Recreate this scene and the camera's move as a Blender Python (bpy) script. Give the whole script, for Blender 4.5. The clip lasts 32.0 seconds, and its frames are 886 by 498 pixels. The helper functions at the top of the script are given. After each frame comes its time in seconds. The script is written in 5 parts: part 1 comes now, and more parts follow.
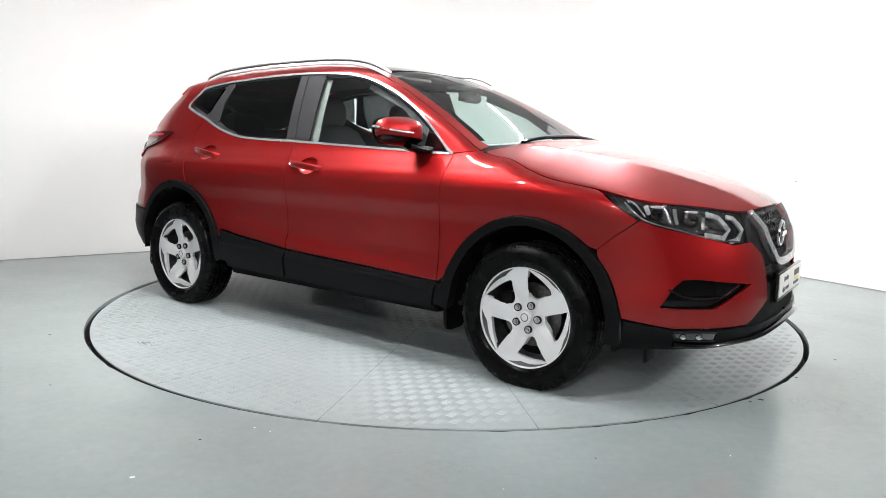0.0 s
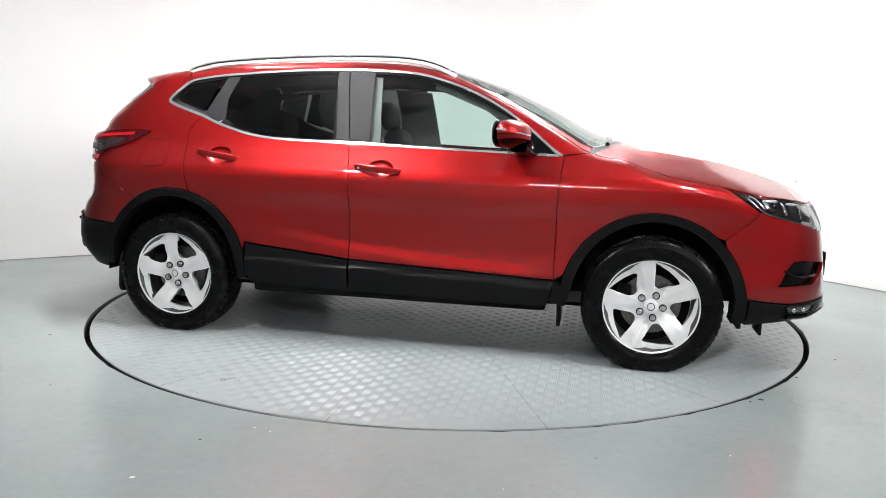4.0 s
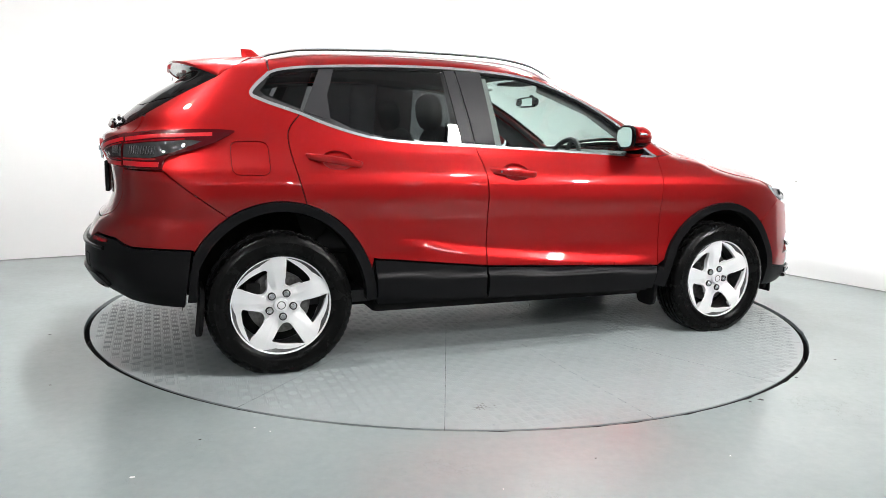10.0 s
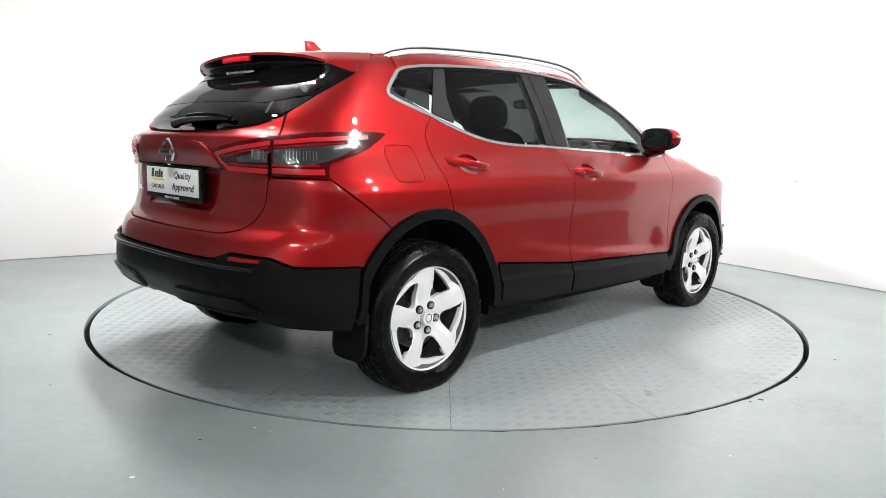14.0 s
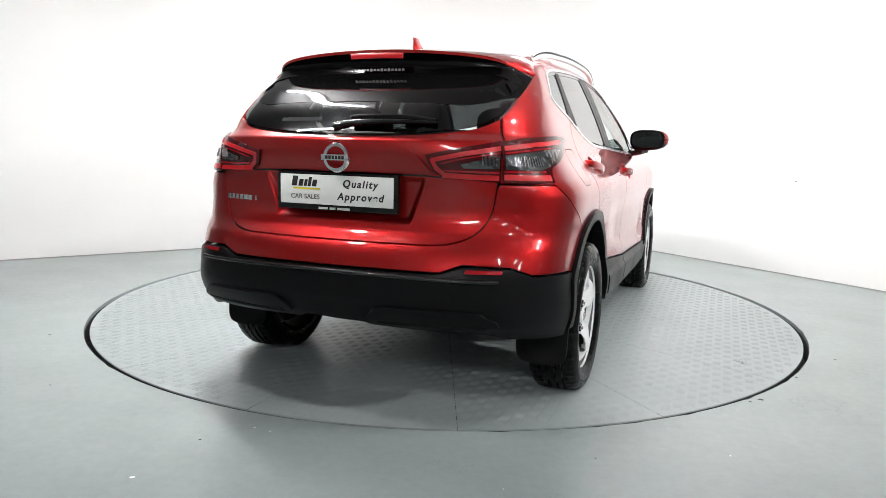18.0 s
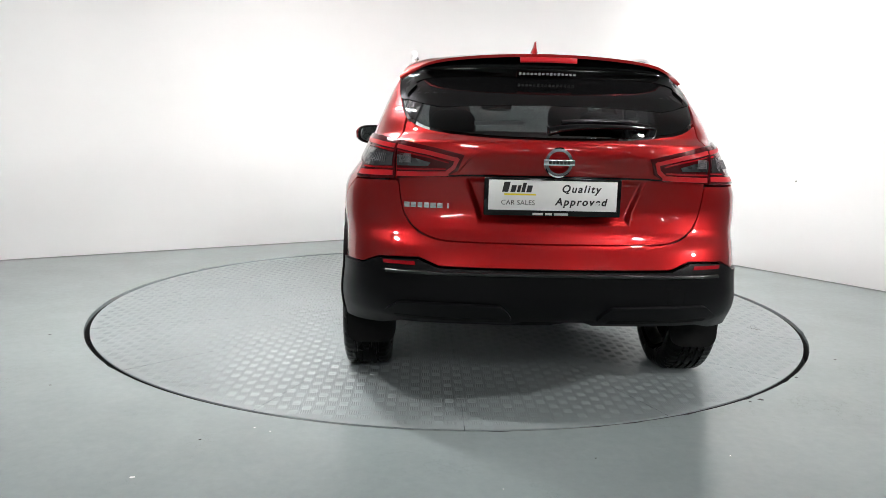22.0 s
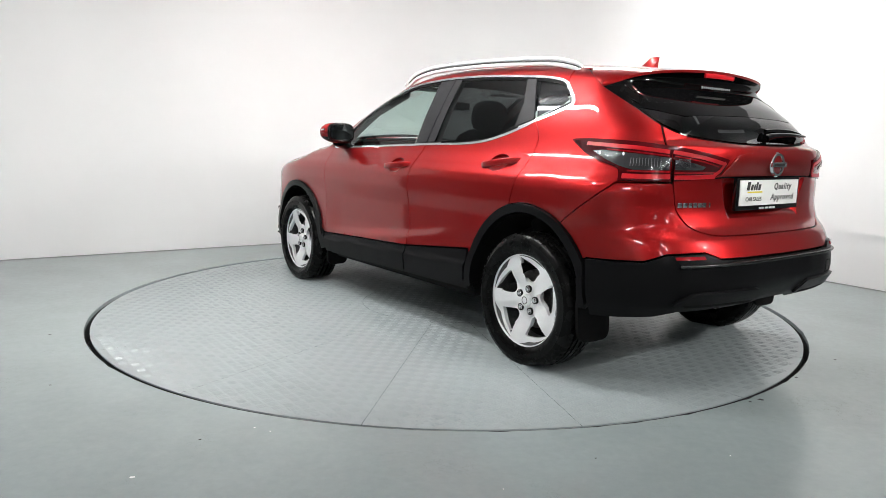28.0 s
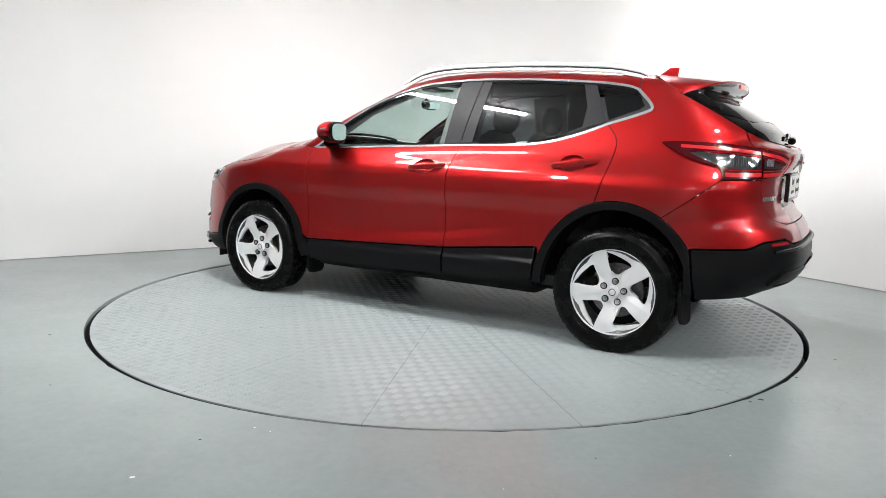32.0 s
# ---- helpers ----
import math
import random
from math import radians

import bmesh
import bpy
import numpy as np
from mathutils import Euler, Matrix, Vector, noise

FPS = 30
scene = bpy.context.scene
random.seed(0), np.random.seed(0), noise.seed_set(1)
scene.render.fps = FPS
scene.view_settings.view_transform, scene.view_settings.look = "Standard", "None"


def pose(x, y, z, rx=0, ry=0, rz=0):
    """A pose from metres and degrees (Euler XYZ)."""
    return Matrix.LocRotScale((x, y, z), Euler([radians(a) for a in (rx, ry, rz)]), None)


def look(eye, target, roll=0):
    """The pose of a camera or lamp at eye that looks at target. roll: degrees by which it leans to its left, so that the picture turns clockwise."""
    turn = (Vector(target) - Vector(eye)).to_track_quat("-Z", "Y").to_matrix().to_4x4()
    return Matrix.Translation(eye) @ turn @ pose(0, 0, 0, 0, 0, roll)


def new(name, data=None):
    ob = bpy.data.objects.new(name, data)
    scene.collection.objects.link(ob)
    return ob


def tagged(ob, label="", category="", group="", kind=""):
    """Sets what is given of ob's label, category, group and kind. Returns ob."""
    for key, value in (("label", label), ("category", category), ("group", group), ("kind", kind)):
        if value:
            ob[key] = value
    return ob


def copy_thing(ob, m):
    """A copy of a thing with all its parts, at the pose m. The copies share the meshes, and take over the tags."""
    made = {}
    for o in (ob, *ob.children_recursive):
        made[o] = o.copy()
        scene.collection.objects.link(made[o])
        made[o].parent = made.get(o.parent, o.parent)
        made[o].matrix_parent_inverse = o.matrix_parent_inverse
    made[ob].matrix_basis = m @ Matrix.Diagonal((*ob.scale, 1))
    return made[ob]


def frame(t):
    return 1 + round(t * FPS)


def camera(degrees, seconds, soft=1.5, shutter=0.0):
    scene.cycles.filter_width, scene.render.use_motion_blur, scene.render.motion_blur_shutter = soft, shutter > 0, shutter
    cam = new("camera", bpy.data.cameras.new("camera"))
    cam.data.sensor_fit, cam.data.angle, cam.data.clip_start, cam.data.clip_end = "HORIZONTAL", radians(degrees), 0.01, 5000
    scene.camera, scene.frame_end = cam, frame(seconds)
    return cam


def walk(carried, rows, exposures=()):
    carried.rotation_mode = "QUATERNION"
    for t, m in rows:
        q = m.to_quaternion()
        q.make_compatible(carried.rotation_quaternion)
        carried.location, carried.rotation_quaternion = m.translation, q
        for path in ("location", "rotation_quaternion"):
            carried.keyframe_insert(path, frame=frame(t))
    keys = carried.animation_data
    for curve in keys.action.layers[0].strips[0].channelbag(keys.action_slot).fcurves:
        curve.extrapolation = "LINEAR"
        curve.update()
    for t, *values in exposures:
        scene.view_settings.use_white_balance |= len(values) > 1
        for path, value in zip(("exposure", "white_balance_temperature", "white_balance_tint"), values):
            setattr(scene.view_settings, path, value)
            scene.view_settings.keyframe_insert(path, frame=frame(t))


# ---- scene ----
# the camera stands on a tripod beside the turntable
EYE, YAW, PITCH, ROLL = Vector((0.0, -4.909, 1.111)), radians(-0.378), radians(-8.516), 1.36
cam = camera(63.98, 32.0, soft=0.8)
AIM = EYE + 5 * Vector((math.sin(YAW) * math.cos(PITCH), math.cos(YAW) * math.cos(PITCH), math.sin(PITCH)))
walk(cam, [(0.0, look(EYE, AIM, ROLL)), (32.0, look(EYE, AIM, ROLL))],
     exposures=[(0.0, 0.3), (3.0, 0.28), (6.0, 0.28), (9.0, 0.42), (13.0, 0.46), (17.0, 0.34), (21.0, 0.1), (23.0, -0.06), (25.0, -0.14), (29.0, -0.06), (32.0, 0.0)])

# ---- light ----
world = bpy.data.worlds.new("world")
scene.world = world
world.use_nodes = True
world.node_tree.nodes["Background"].inputs[0].default_value = (0.9, 0.95, 1, 1)
world.node_tree.nodes["Background"].inputs[1].default_value = 0.05
scene.view_settings.exposure = 0.0
FLOOD_POWER = 900.0

# the room: its corner, the ways along its two far walls, and its height
CORNER = Vector((1.053, 4.437, 0))
ALONG, ACROSS = Vector((-0.832, -0.555, 0)).normalized(), Vector((0.555, -0.832, 0)).normalized()
LONG, WIDE, CEILING, COVE = 9.6, 14.5, 2.86, 0.9
DISC, GAP, LIP = 2.262, 0.026, 0.006


def room(a, b, z=0.0):
    """A place in the room, a metres along the one wall and b along the other from the far corner."""
    return CORNER + ALONG * a + ACROSS * b + Vector((0, 0, z))


# ---- materials ----
def material(name, color=(0.5, 0.5, 0.5), rough=0.5, metal=0.0, **more):
    m = bpy.data.materials.new(name)
    m.use_nodes = True
    p = m.node_tree.nodes["Principled BSDF"]
    p.inputs["Base Color"].default_value = (*color, 1)
    p.inputs["Roughness"].default_value, p.inputs["Metallic"].default_value = rough, metal
    for key, value in more.items():
        p.inputs[key.replace("_", " ")].default_value = value
    return m


def node(m, kind, **inputs):
    n = m.node_tree.nodes.new(kind)
    for key, value in inputs.items():
        n.inputs[key.replace("_", " ")].default_value = value
    return n


def wire(m, a, out, b, into):
    m.node_tree.links.new(a.outputs[out], b.inputs[into])


def ramp(m, source, out, *stops):
    r = node(m, "ShaderNodeValToRGB")
    els = r.color_ramp.elements
    while len(els) < len(stops):
        els.new(0.5)
    for e, (at, c) in zip(els, stops):
        e.position, e.color = at, (*c, 1) if not isinstance(c, float) else (c, c, c, 1)
    wire(m, source, out, r, "Fac")
    return r


def grain(m, scale, detail=4.0, rough=0.6, where="Object"):
    c = node(m, "ShaderNodeTexCoord")
    n = node(m, "ShaderNodeTexNoise", Scale=scale, Detail=detail, Roughness=rough)
    wire(m, c, where, n, "Vector")
    return n


def bumped(m, source, out, strength, distance=0.01):
    b = node(m, "ShaderNodeBump", Strength=strength, Distance=distance)
    wire(m, source, out, b, "Height")
    wire(m, b, "Normal", m.node_tree.nodes["Principled BSDF"], "Normal")


def blotched(m, scale, low, high, into="Base Color", detail=5.0, a=0.35, b=0.7, where="Object"):
    """Colour or roughness that varies between two values in soft blotches."""
    r = ramp(m, grain(m, scale, detail, where=where), "Fac", (a, low), (b, high))
    wire(m, r, "Color", m.node_tree.nodes["Principled BSDF"], into)
    return r


def floor_paint(name, color, scuff, rough):
    """Painted floor: faint clouds, small specks and hair scratches."""
    m = material(name, color, rough)
    p = m.node_tree.nodes["Principled BSDF"]
    base = ramp(m, grain(m, 1.7, 6), "Fac", (0.25, tuple(c * 0.92 for c in color)), (0.75, tuple(c * 1.07 for c in color)))
    fine = ramp(m, grain(m, 24.0, 5, 0.7), "Fac", (0.3, 0.95), (0.7, 1.03))
    tone = node(m, "ShaderNodeMixRGB")
    tone.blend_type = "MULTIPLY"
    tone.inputs[0].default_value = 1.0
    wire(m, base, "Color", tone, 1)
    wire(m, fine, "Color", tone, 2)
    spots = node(m, "ShaderNodeTexVoronoi", Scale=3.1)
    wire(m, node(m, "ShaderNodeTexCoord"), "Object", spots, "Vector")
    marks = ramp(m, spots, "Distance", (0.008, 1.0), (0.015, 0.0))
    lines = ramp(m, grain(m, 3.2, 7, 0.72), "Fac", (0.4955, 0.0), (0.5, 0.5), (0.5045, 0.0))
    where = ramp(m, grain(m, 1.3, 2), "Fac", (0.55, 0.0), (0.66, 1.0))
    hair, add = node(m, "ShaderNodeMath"), node(m, "ShaderNodeMath")
    hair.operation, add.operation = "MULTIPLY", "MAXIMUM"
    wire(m, lines, "Color", hair, 0)
    wire(m, where, "Color", hair, 1)
    wire(m, hair, 0, add, 0)
    wire(m, marks, "Color", add, 1)
    mix = node(m, "ShaderNodeMixRGB")
    wire(m, add, 0, mix, 0)
    wire(m, tone, 0, mix, 1)
    mix.inputs[2].default_value = (*scuff, 1)
    wire(m, mix, 0, p, "Base Color")
    bumped(m, grain(m, 38.0, 2), "Fac", 0.08, 0.003)
    return m


def paint_red():
    """Deep red metallic paint: fine flakes under a clear coat, with slight orange peel."""
    m = material("red_metallic_paint", (0.3, 0.005, 0.006), 0.4, 0.78, Specular_IOR_Level=0.2, Coat_Weight=1.0, Coat_Roughness=0.008, Coat_IOR=1.5)
    r = ramp(m, grain(m, 900.0, 2), "Fac", (0.35, (0.24, 0.0039, 0.0045)), (0.68, (0.38, 0.0068, 0.0074)))
    wire(m, r, "Color", m.node_tree.nodes["Principled BSDF"], "Base Color")
    blotched(m, 700.0, 0.37, 0.45, "Roughness")
    b = node(m, "ShaderNodeBump", Strength=0.006, Distance=0.001)
    wire(m, grain(m, 140.0, 1), "Fac", b, "Height")
    wire(m, b, "Normal", m.node_tree.nodes["Principled BSDF"], "Coat Normal")
    return m


def thin_glass(name, tint, haze=0.0):
    m = bpy.data.materials.new(name)
    m.use_nodes = True
    t = m.node_tree
    t.nodes.remove(t.nodes["Principled BSDF"])
    clear, gloss, mix, f = node(m, "ShaderNodeBsdfTransparent"), node(m, "ShaderNodeBsdfGlossy"), node(m, "ShaderNodeMixShader"), node(m, "ShaderNodeLayerWeight", Blend=0.5)
    clear.inputs["Color"].default_value = (*tint, 1)
    gloss.inputs["Roughness"].default_value = haze
    power, scale = node(m, "ShaderNodeMath"), node(m, "ShaderNodeMath")
    power.operation, scale.operation = "POWER", "MULTIPLY_ADD"
    power.inputs[1].default_value, scale.inputs[1].default_value, scale.inputs[2].default_value = 4.5, 0.85, 0.07
    wire(m, f, "Facing", power, 0)
    wire(m, power, 0, scale, 0)
    wire(m, scale, 0, mix, 0)
    t.links.new(clear.outputs[0], mix.inputs[1])
    t.links.new(gloss.outputs[0], mix.inputs[2])
    t.links.new(mix.outputs[0], t.nodes["Material Output"].inputs["Surface"])
    return m


def glowing(name, color, strength):
    m = material(name, color)
    p = m.node_tree.nodes["Principled BSDF"]
    p.inputs["Emission Color"].default_value, p.inputs["Emission Strength"].default_value = (*color, 1), strength
    return m


WHITE = material("white_wall_paint", (0.88, 0.875, 0.87), 0.6)
blotched(WHITE, 0.7, (0.86, 0.855, 0.85), (0.9, 0.895, 0.89))
bumped(WHITE, grain(WHITE, 60.0, 4), "Fac", 0.08, 0.003)
CEILING_PAINT = material("ceiling_paint", (0.42, 0.42, 0.43), 0.7)
blotched(CEILING_PAINT, 1.5, (0.4, 0.4, 0.41), (0.44, 0.44, 0.45))
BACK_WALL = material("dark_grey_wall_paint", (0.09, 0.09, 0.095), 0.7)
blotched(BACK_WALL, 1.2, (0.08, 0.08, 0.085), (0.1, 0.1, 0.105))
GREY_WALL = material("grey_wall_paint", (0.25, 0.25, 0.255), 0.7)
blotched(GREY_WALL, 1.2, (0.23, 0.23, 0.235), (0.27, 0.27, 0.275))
FLOOR = floor_paint("grey_floor_paint", (0.3, 0.344, 0.348), (0.12, 0.13, 0.13), 0.22)
PLATE = floor_paint("painted_tread_plate", (0.315, 0.355, 0.36), (0.1, 0.1, 0.1), 0.32)
PIT = material("dark_pit", (0.012, 0.012, 0.013), 0.8)
blotched(PIT, 8.0, (0.008, 0.008, 0.009), (0.02, 0.02, 0.02))
RED = paint_red()
PLASTIC = material("black_plastic", (0.005, 0.005, 0.0055), 0.36, Specular_IOR_Level=0.1)
blotched(PLASTIC, 6.0, 0.32, 0.42, "Roughness")
bumped(PLASTIC, grain(PLASTIC, 420.0, 3), "Fac", 0.12, 0.002)
GLOSS = material("gloss_black", (0.003, 0.003, 0.0035), 0.07, Specular_IOR_Level=0.4)
PILLAR = material("satin_grey_pillar", (0.022, 0.022, 0.024), 0.45, Specular_IOR_Level=0.12)
blotched(PILLAR, 20.0, 0.4, 0.5, "Roughness")
CHROME = material("chrome", (0.86, 0.86, 0.87), 0.1, 1.0)
SATIN = material("satin_chrome_trim", (0.64, 0.64, 0.66), 0.26, 0.85)
blotched(SATIN, 30.0, 0.18, 0.28, "Roughness")
ALLOY = material("silver_alloy", (0.84, 0.84, 0.85), 0.32, 0.25, Coat_Weight=0.3, Coat_Roughness=0.1)
blotched(ALLOY, 400.0, (0.8, 0.8, 0.81), (0.87, 0.87, 0.88))
# alloy inside the wheel, set far darker than the rim's silver
BARREL = material("dark_alloy_barrel", (0.08, 0.08, 0.083), 0.5, 0.5)
blotched(BARREL, 40.0, (0.05, 0.05, 0.05), (0.11, 0.11, 0.113))
STEEL = material("brake_steel", (0.18, 0.175, 0.17), 0.42, 0.9)
blotched(STEEL, 60.0, (0.12, 0.115, 0.11), (0.22, 0.215, 0.21))
RUBBER = material("tyre_rubber", (0.0035, 0.0035, 0.0035), 0.26, Specular_IOR_Level=0.1)
blotched(RUBBER, 14.0, 0.2, 0.34, "Roughness")
bumped(RUBBER, grain(RUBBER, 160.0, 4), "Fac", 0.07, 0.002)
DARK = material("underbody_black", (0.004, 0.004, 0.004), 0.85, Specular_IOR_Level=0.2)
blotched(DARK, 9.0, (0.002, 0.002, 0.002), (0.007, 0.007, 0.007))
CLOTH = material("dark_seat_cloth", (0.022, 0.022, 0.024), 0.9)
bumped(CLOTH, grain(CLOTH, 300.0, 3), "Fac", 0.1, 0.002)
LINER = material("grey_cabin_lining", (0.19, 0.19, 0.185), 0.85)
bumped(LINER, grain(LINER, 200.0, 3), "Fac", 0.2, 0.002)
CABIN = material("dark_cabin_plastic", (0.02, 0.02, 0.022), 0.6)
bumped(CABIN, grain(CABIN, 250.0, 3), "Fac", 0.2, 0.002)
SCREEN = thin_glass("windscreen_glass", (0.74, 0.84, 0.81))
CLEAR = thin_glass("front_window_glass", (0.7, 0.81, 0.78))
PRIVACY = thin_glass("privacy_glass", (0.075, 0.08, 0.084))
LENS = thin_glass("clear_lens", (0.9, 0.9, 0.9))
SMOKE = thin_glass("smoked_lens", (0.3, 0.3, 0.31))
RED_LENS = material("red_lamp_lens", (0.26, 0.002, 0.006), 0.12, Coat_Weight=0.5, Coat_Roughness=0.02)
RED_GLOW = material("bright_red_light_guide", (0.46, 0.0035, 0.009), 0.3, Coat_Weight=0.5, Coat_Roughness=0.02)
DARK_LENS = material("dark_red_lamp_housing", (0.055, 0.0006, 0.002), 0.2, Specular_IOR_Level=0.2, Coat_Weight=0.4, Coat_Roughness=0.02)
REFLECTOR = material("lamp_reflector", (0.75, 0.75, 0.77), 0.14, 1.0)
MIRROR = material("mirror_glass", (0.85, 0.87, 0.88), 0.01, 1.0)
PLATE_WHITE = material("number_plate_white", (0.78, 0.78, 0.76), 0.35)
blotched(PLATE_WHITE, 12.0, (0.74, 0.74, 0.72), (0.8, 0.8, 0.78))
INK = material("black_ink", (0.012, 0.012, 0.012), 0.4)
YELLOW = material("yellow_ink", (0.75, 0.6, 0.02), 0.4)
DIM_INK = material("dim_grey_ink", (0.16, 0.16, 0.16), 0.5)
GREY_INK = material("pale_grey_ink", (0.45, 0.45, 0.45), 0.5)
FLOOD = glowing("led_floodlight", (1.0, 0.99, 0.97), FLOOD_POWER)
STRONG = glowing("strong_led_floodlight", (1.0, 0.99, 0.97), FLOOD_POWER * 2.15)
HOUSING = material("white_light_housing", (0.8, 0.8, 0.8), 0.4)


# ---- building helpers ----
from mathutils import geometry


def thing(name, label, category, group="", kind=""):
    return tagged(new(name), label, category, group, kind)


def part(name, data, mat, parent=None, label=""):
    """One mesh object from a bmesh or a mesh, under its thing or part."""
    if isinstance(data, bmesh.types.BMesh):
        me = bpy.data.meshes.new(name)
        bmesh.ops.recalc_face_normals(data, faces=data.faces)
        data.to_mesh(me)
        data.free()
    else:
        me = data
    if mat and not me.materials:
        me.materials.append(mat)
    ob = new(name, me)
    ob.parent = parent
    if label:
        ob["label"] = label
    return ob


def smooth(me, angle=40.0):
    me.polygons.foreach_set("use_smooth", [True] * len(me.polygons))
    me.set_sharp_from_angle(angle=radians(angle))
    return me


def mesh(name, verts, faces, angle=40.0):
    me = bpy.data.meshes.new(name)
    me.from_pydata([tuple(v) for v in verts], [], faces)
    me.update()
    return smooth(me, angle)


def box(cx, cy, cz, sx, sy, sz, bevel=0.0, m=None, bm=None):
    bm = bm or bmesh.new()
    made = bmesh.ops.create_cube(bm, size=1)["verts"]
    for v in made:
        v.co = Vector((cx + v.co.x * sx, cy + v.co.y * sy, cz + v.co.z * sz))
        if m:
            v.co = m @ v.co
    if bevel:
        edges = {e for v in made for e in v.link_edges}
        bmesh.ops.bevel(bm, geom=list(edges), offset=bevel, segments=2, profile=0.6, affect="EDGES")
    return bm


def flow(pts, n=6, closed=False):
    """A smooth polyline through the given places (any number of coordinates)."""
    out, k = [], len(pts)
    for i in range(k if closed else k - 1):
        p0, p1 = pts[i - 1] if closed or i else pts[0], pts[i]
        p2, p3 = pts[(i + 1) % k], pts[(i + 2) % k] if closed or i + 2 < k else pts[-1]
        for j in range(n):
            t = j / n
            out.append(tuple(0.5 * (2 * b + (c - a) * t + (2 * a - 5 * b + 4 * c - d) * t * t + (3 * b - a - 3 * c + d) * t ** 3)
                             for a, b, c, d in zip(p0, p1, p2, p3)))
    return out + ([] if closed else [tuple(pts[-1])])


def area(poly):
    return 0.5 * sum(poly[i - 1][0] * p[1] - p[0] * poly[i - 1][1] for i, p in enumerate(poly))


def shrink(poly, by):
    """The outline moved inwards (it runs anticlockwise)."""
    out, n = [], len(poly)
    for i, p in enumerate(poly):
        a, b = Vector(poly[i - 1]), Vector(poly[(i + 1) % n])
        p = Vector(p)
        u, v = (p - a), (b - p)
        u, v = (u if u.length > 1e-9 else v).normalized(), (v if v.length > 1e-9 else u).normalized()
        nu, nv = Vector((-u.y, u.x)), Vector((-v.y, v.x))
        w = nu + nv
        w = w / max(0.35, w.dot(nu)) if w.length > 1e-6 else nu
        out.append(tuple(p + w * by))
    return out


def dense(poly, step):
    out = []
    for i, p in enumerate(poly):
        q = poly[(i + 1) % len(poly)]
        n = max(1, int(math.dist(p, q) / step + 0.5))
        out += [(p[0] + (q[0] - p[0]) * j / n, p[1] + (q[1] - p[1]) * j / n) for j in range(n)]
    return out


def sheet(name, outline, surface, step=0.04, inset=0.003, depth=0.018, holes=(), outward=None):
    """A thin panel: the outline in two coordinates, cut into a fine grid, laid on a surface and turned in at its edges."""
    def tidy(poly, by):
        poly = [p for i, p in enumerate(poly) if math.dist(p, poly[i - 1]) > 1e-5]
        if area(poly) < 0:
            poly = poly[::-1]
        return shrink(poly, by) if by else poly
    rim = dense(tidy(list(outline), inset), step * 0.7)
    cuts = [dense(tidy(list(h), 0.0), step * 0.5) for h in holes]
    loop = list(rim)
    us, vs = [p[0] for p in loop], [p[1] for p in loop]
    verts, faces, norms, index = [], [], [], {}

    def at(u, v):
        return Vector(surface(u, v))

    def normal(u, v, e=0.002):
        n = (at(u + e, v) - at(u - e, v)).cross(at(u, v + e) - at(u, v - e))
        n = n.normalized() if n.length > 1e-12 else Vector((0, 0, 1))
        return n
    cu, cv = sum(us) / len(us), sum(vs) / len(vs)
    test = normal(cu, cv)
    ref = outward if outward is not None else at(cu, cv) - Vector((at(cu, cv).x * 0.6, 0, 0.6))
    sign = 1 if test.dot(ref) > 0 else -1

    def vertex(u, v):
        k = (round(u, 5), round(v, 5))
        if k not in index:
            index[k] = len(verts)
            verts.append(at(u, v))
            norms.append(normal(u, v) * sign)
        return index[k]
    # a grid of places inside, joined up with the outline
    rings = [rim] + cuts
    cols, rows = np.arange(min(us), max(us), step), np.arange(min(vs), max(vs), step)
    grid = np.array([(u + (step / 2 if j % 2 else 0), v) for u in cols for j, v in enumerate(rows)])
    ends = [(np.array(r), np.roll(np.array(r), -1, 0)) for r in rings]

    def within(q):
        odd = np.zeros(len(q), bool)
        for p0, p1 in ends:
            for (ax, ay), (bx, by) in zip(p0, p1):
                if ay != by:
                    odd ^= ((ay > q[:, 1]) != (by > q[:, 1])) & (q[:, 0] < ax + (q[:, 1] - ay) / (by - ay) * (bx - ax))
        return odd
    if len(grid):
        grid = grid[within(grid)]
    if len(grid):
        near = np.min([np.hypot(*(grid[:, None] - p0[None]).transpose(2, 0, 1)).min(1) for p0, p1 in ends], 0)
        grid = grid[near > step * 0.45]
    places, edges = [], []
    for r in rings:
        k = len(places)
        places += [Vector(p) for p in r]
        edges += [(k + i, k + (i + 1) % len(r)) for i in range(len(r))]
    places += [Vector(p) for p in grid]
    flat, _, tris, *_ = geometry.delaunay_2d_cdt(places, edges, [], 0, 1e-7)
    mids = np.array([sum((flat[i] for i in t), Vector((0, 0))) / len(t) for t in tris])
    for t, inside in zip(tris, within(mids)):
        if inside:
            ids = [vertex(*flat[i]) for i in t]
            if len(set(ids)) == len(ids):
                if area([tuple(flat[i]) for i in t]) < 0:
                    ids = ids[::-1]
                faces.append(ids if sign > 0 else ids[::-1])
    if depth:
        for ring in [rim] + [h[::-1] for h in cuts]:
            base = len(verts)
            for i, p in enumerate(ring):
                n = normal(*p) * sign
                a = at(*p)
                q = ring[(i + 1) % len(ring)]
                side = (at(*q) - a).cross(n) * sign
                side = side.normalized() if side.length > 1e-9 else n
                mid = (side + n).normalized()
                verts.extend((a, a - n * 0.003 + side * 0.0006, a - n * depth))
                norms.extend((mid, side, side))
            k = len(ring)
            for i in range(k):
                a, b = base + 3 * i, base + 3 * ((i + 1) % k)
                for s in (0, 1):
                    f = [a + s, a + s + 1, b + s + 1, b + s]
                    faces.append(f if sign > 0 else f[::-1])
    me = bpy.data.meshes.new(name)
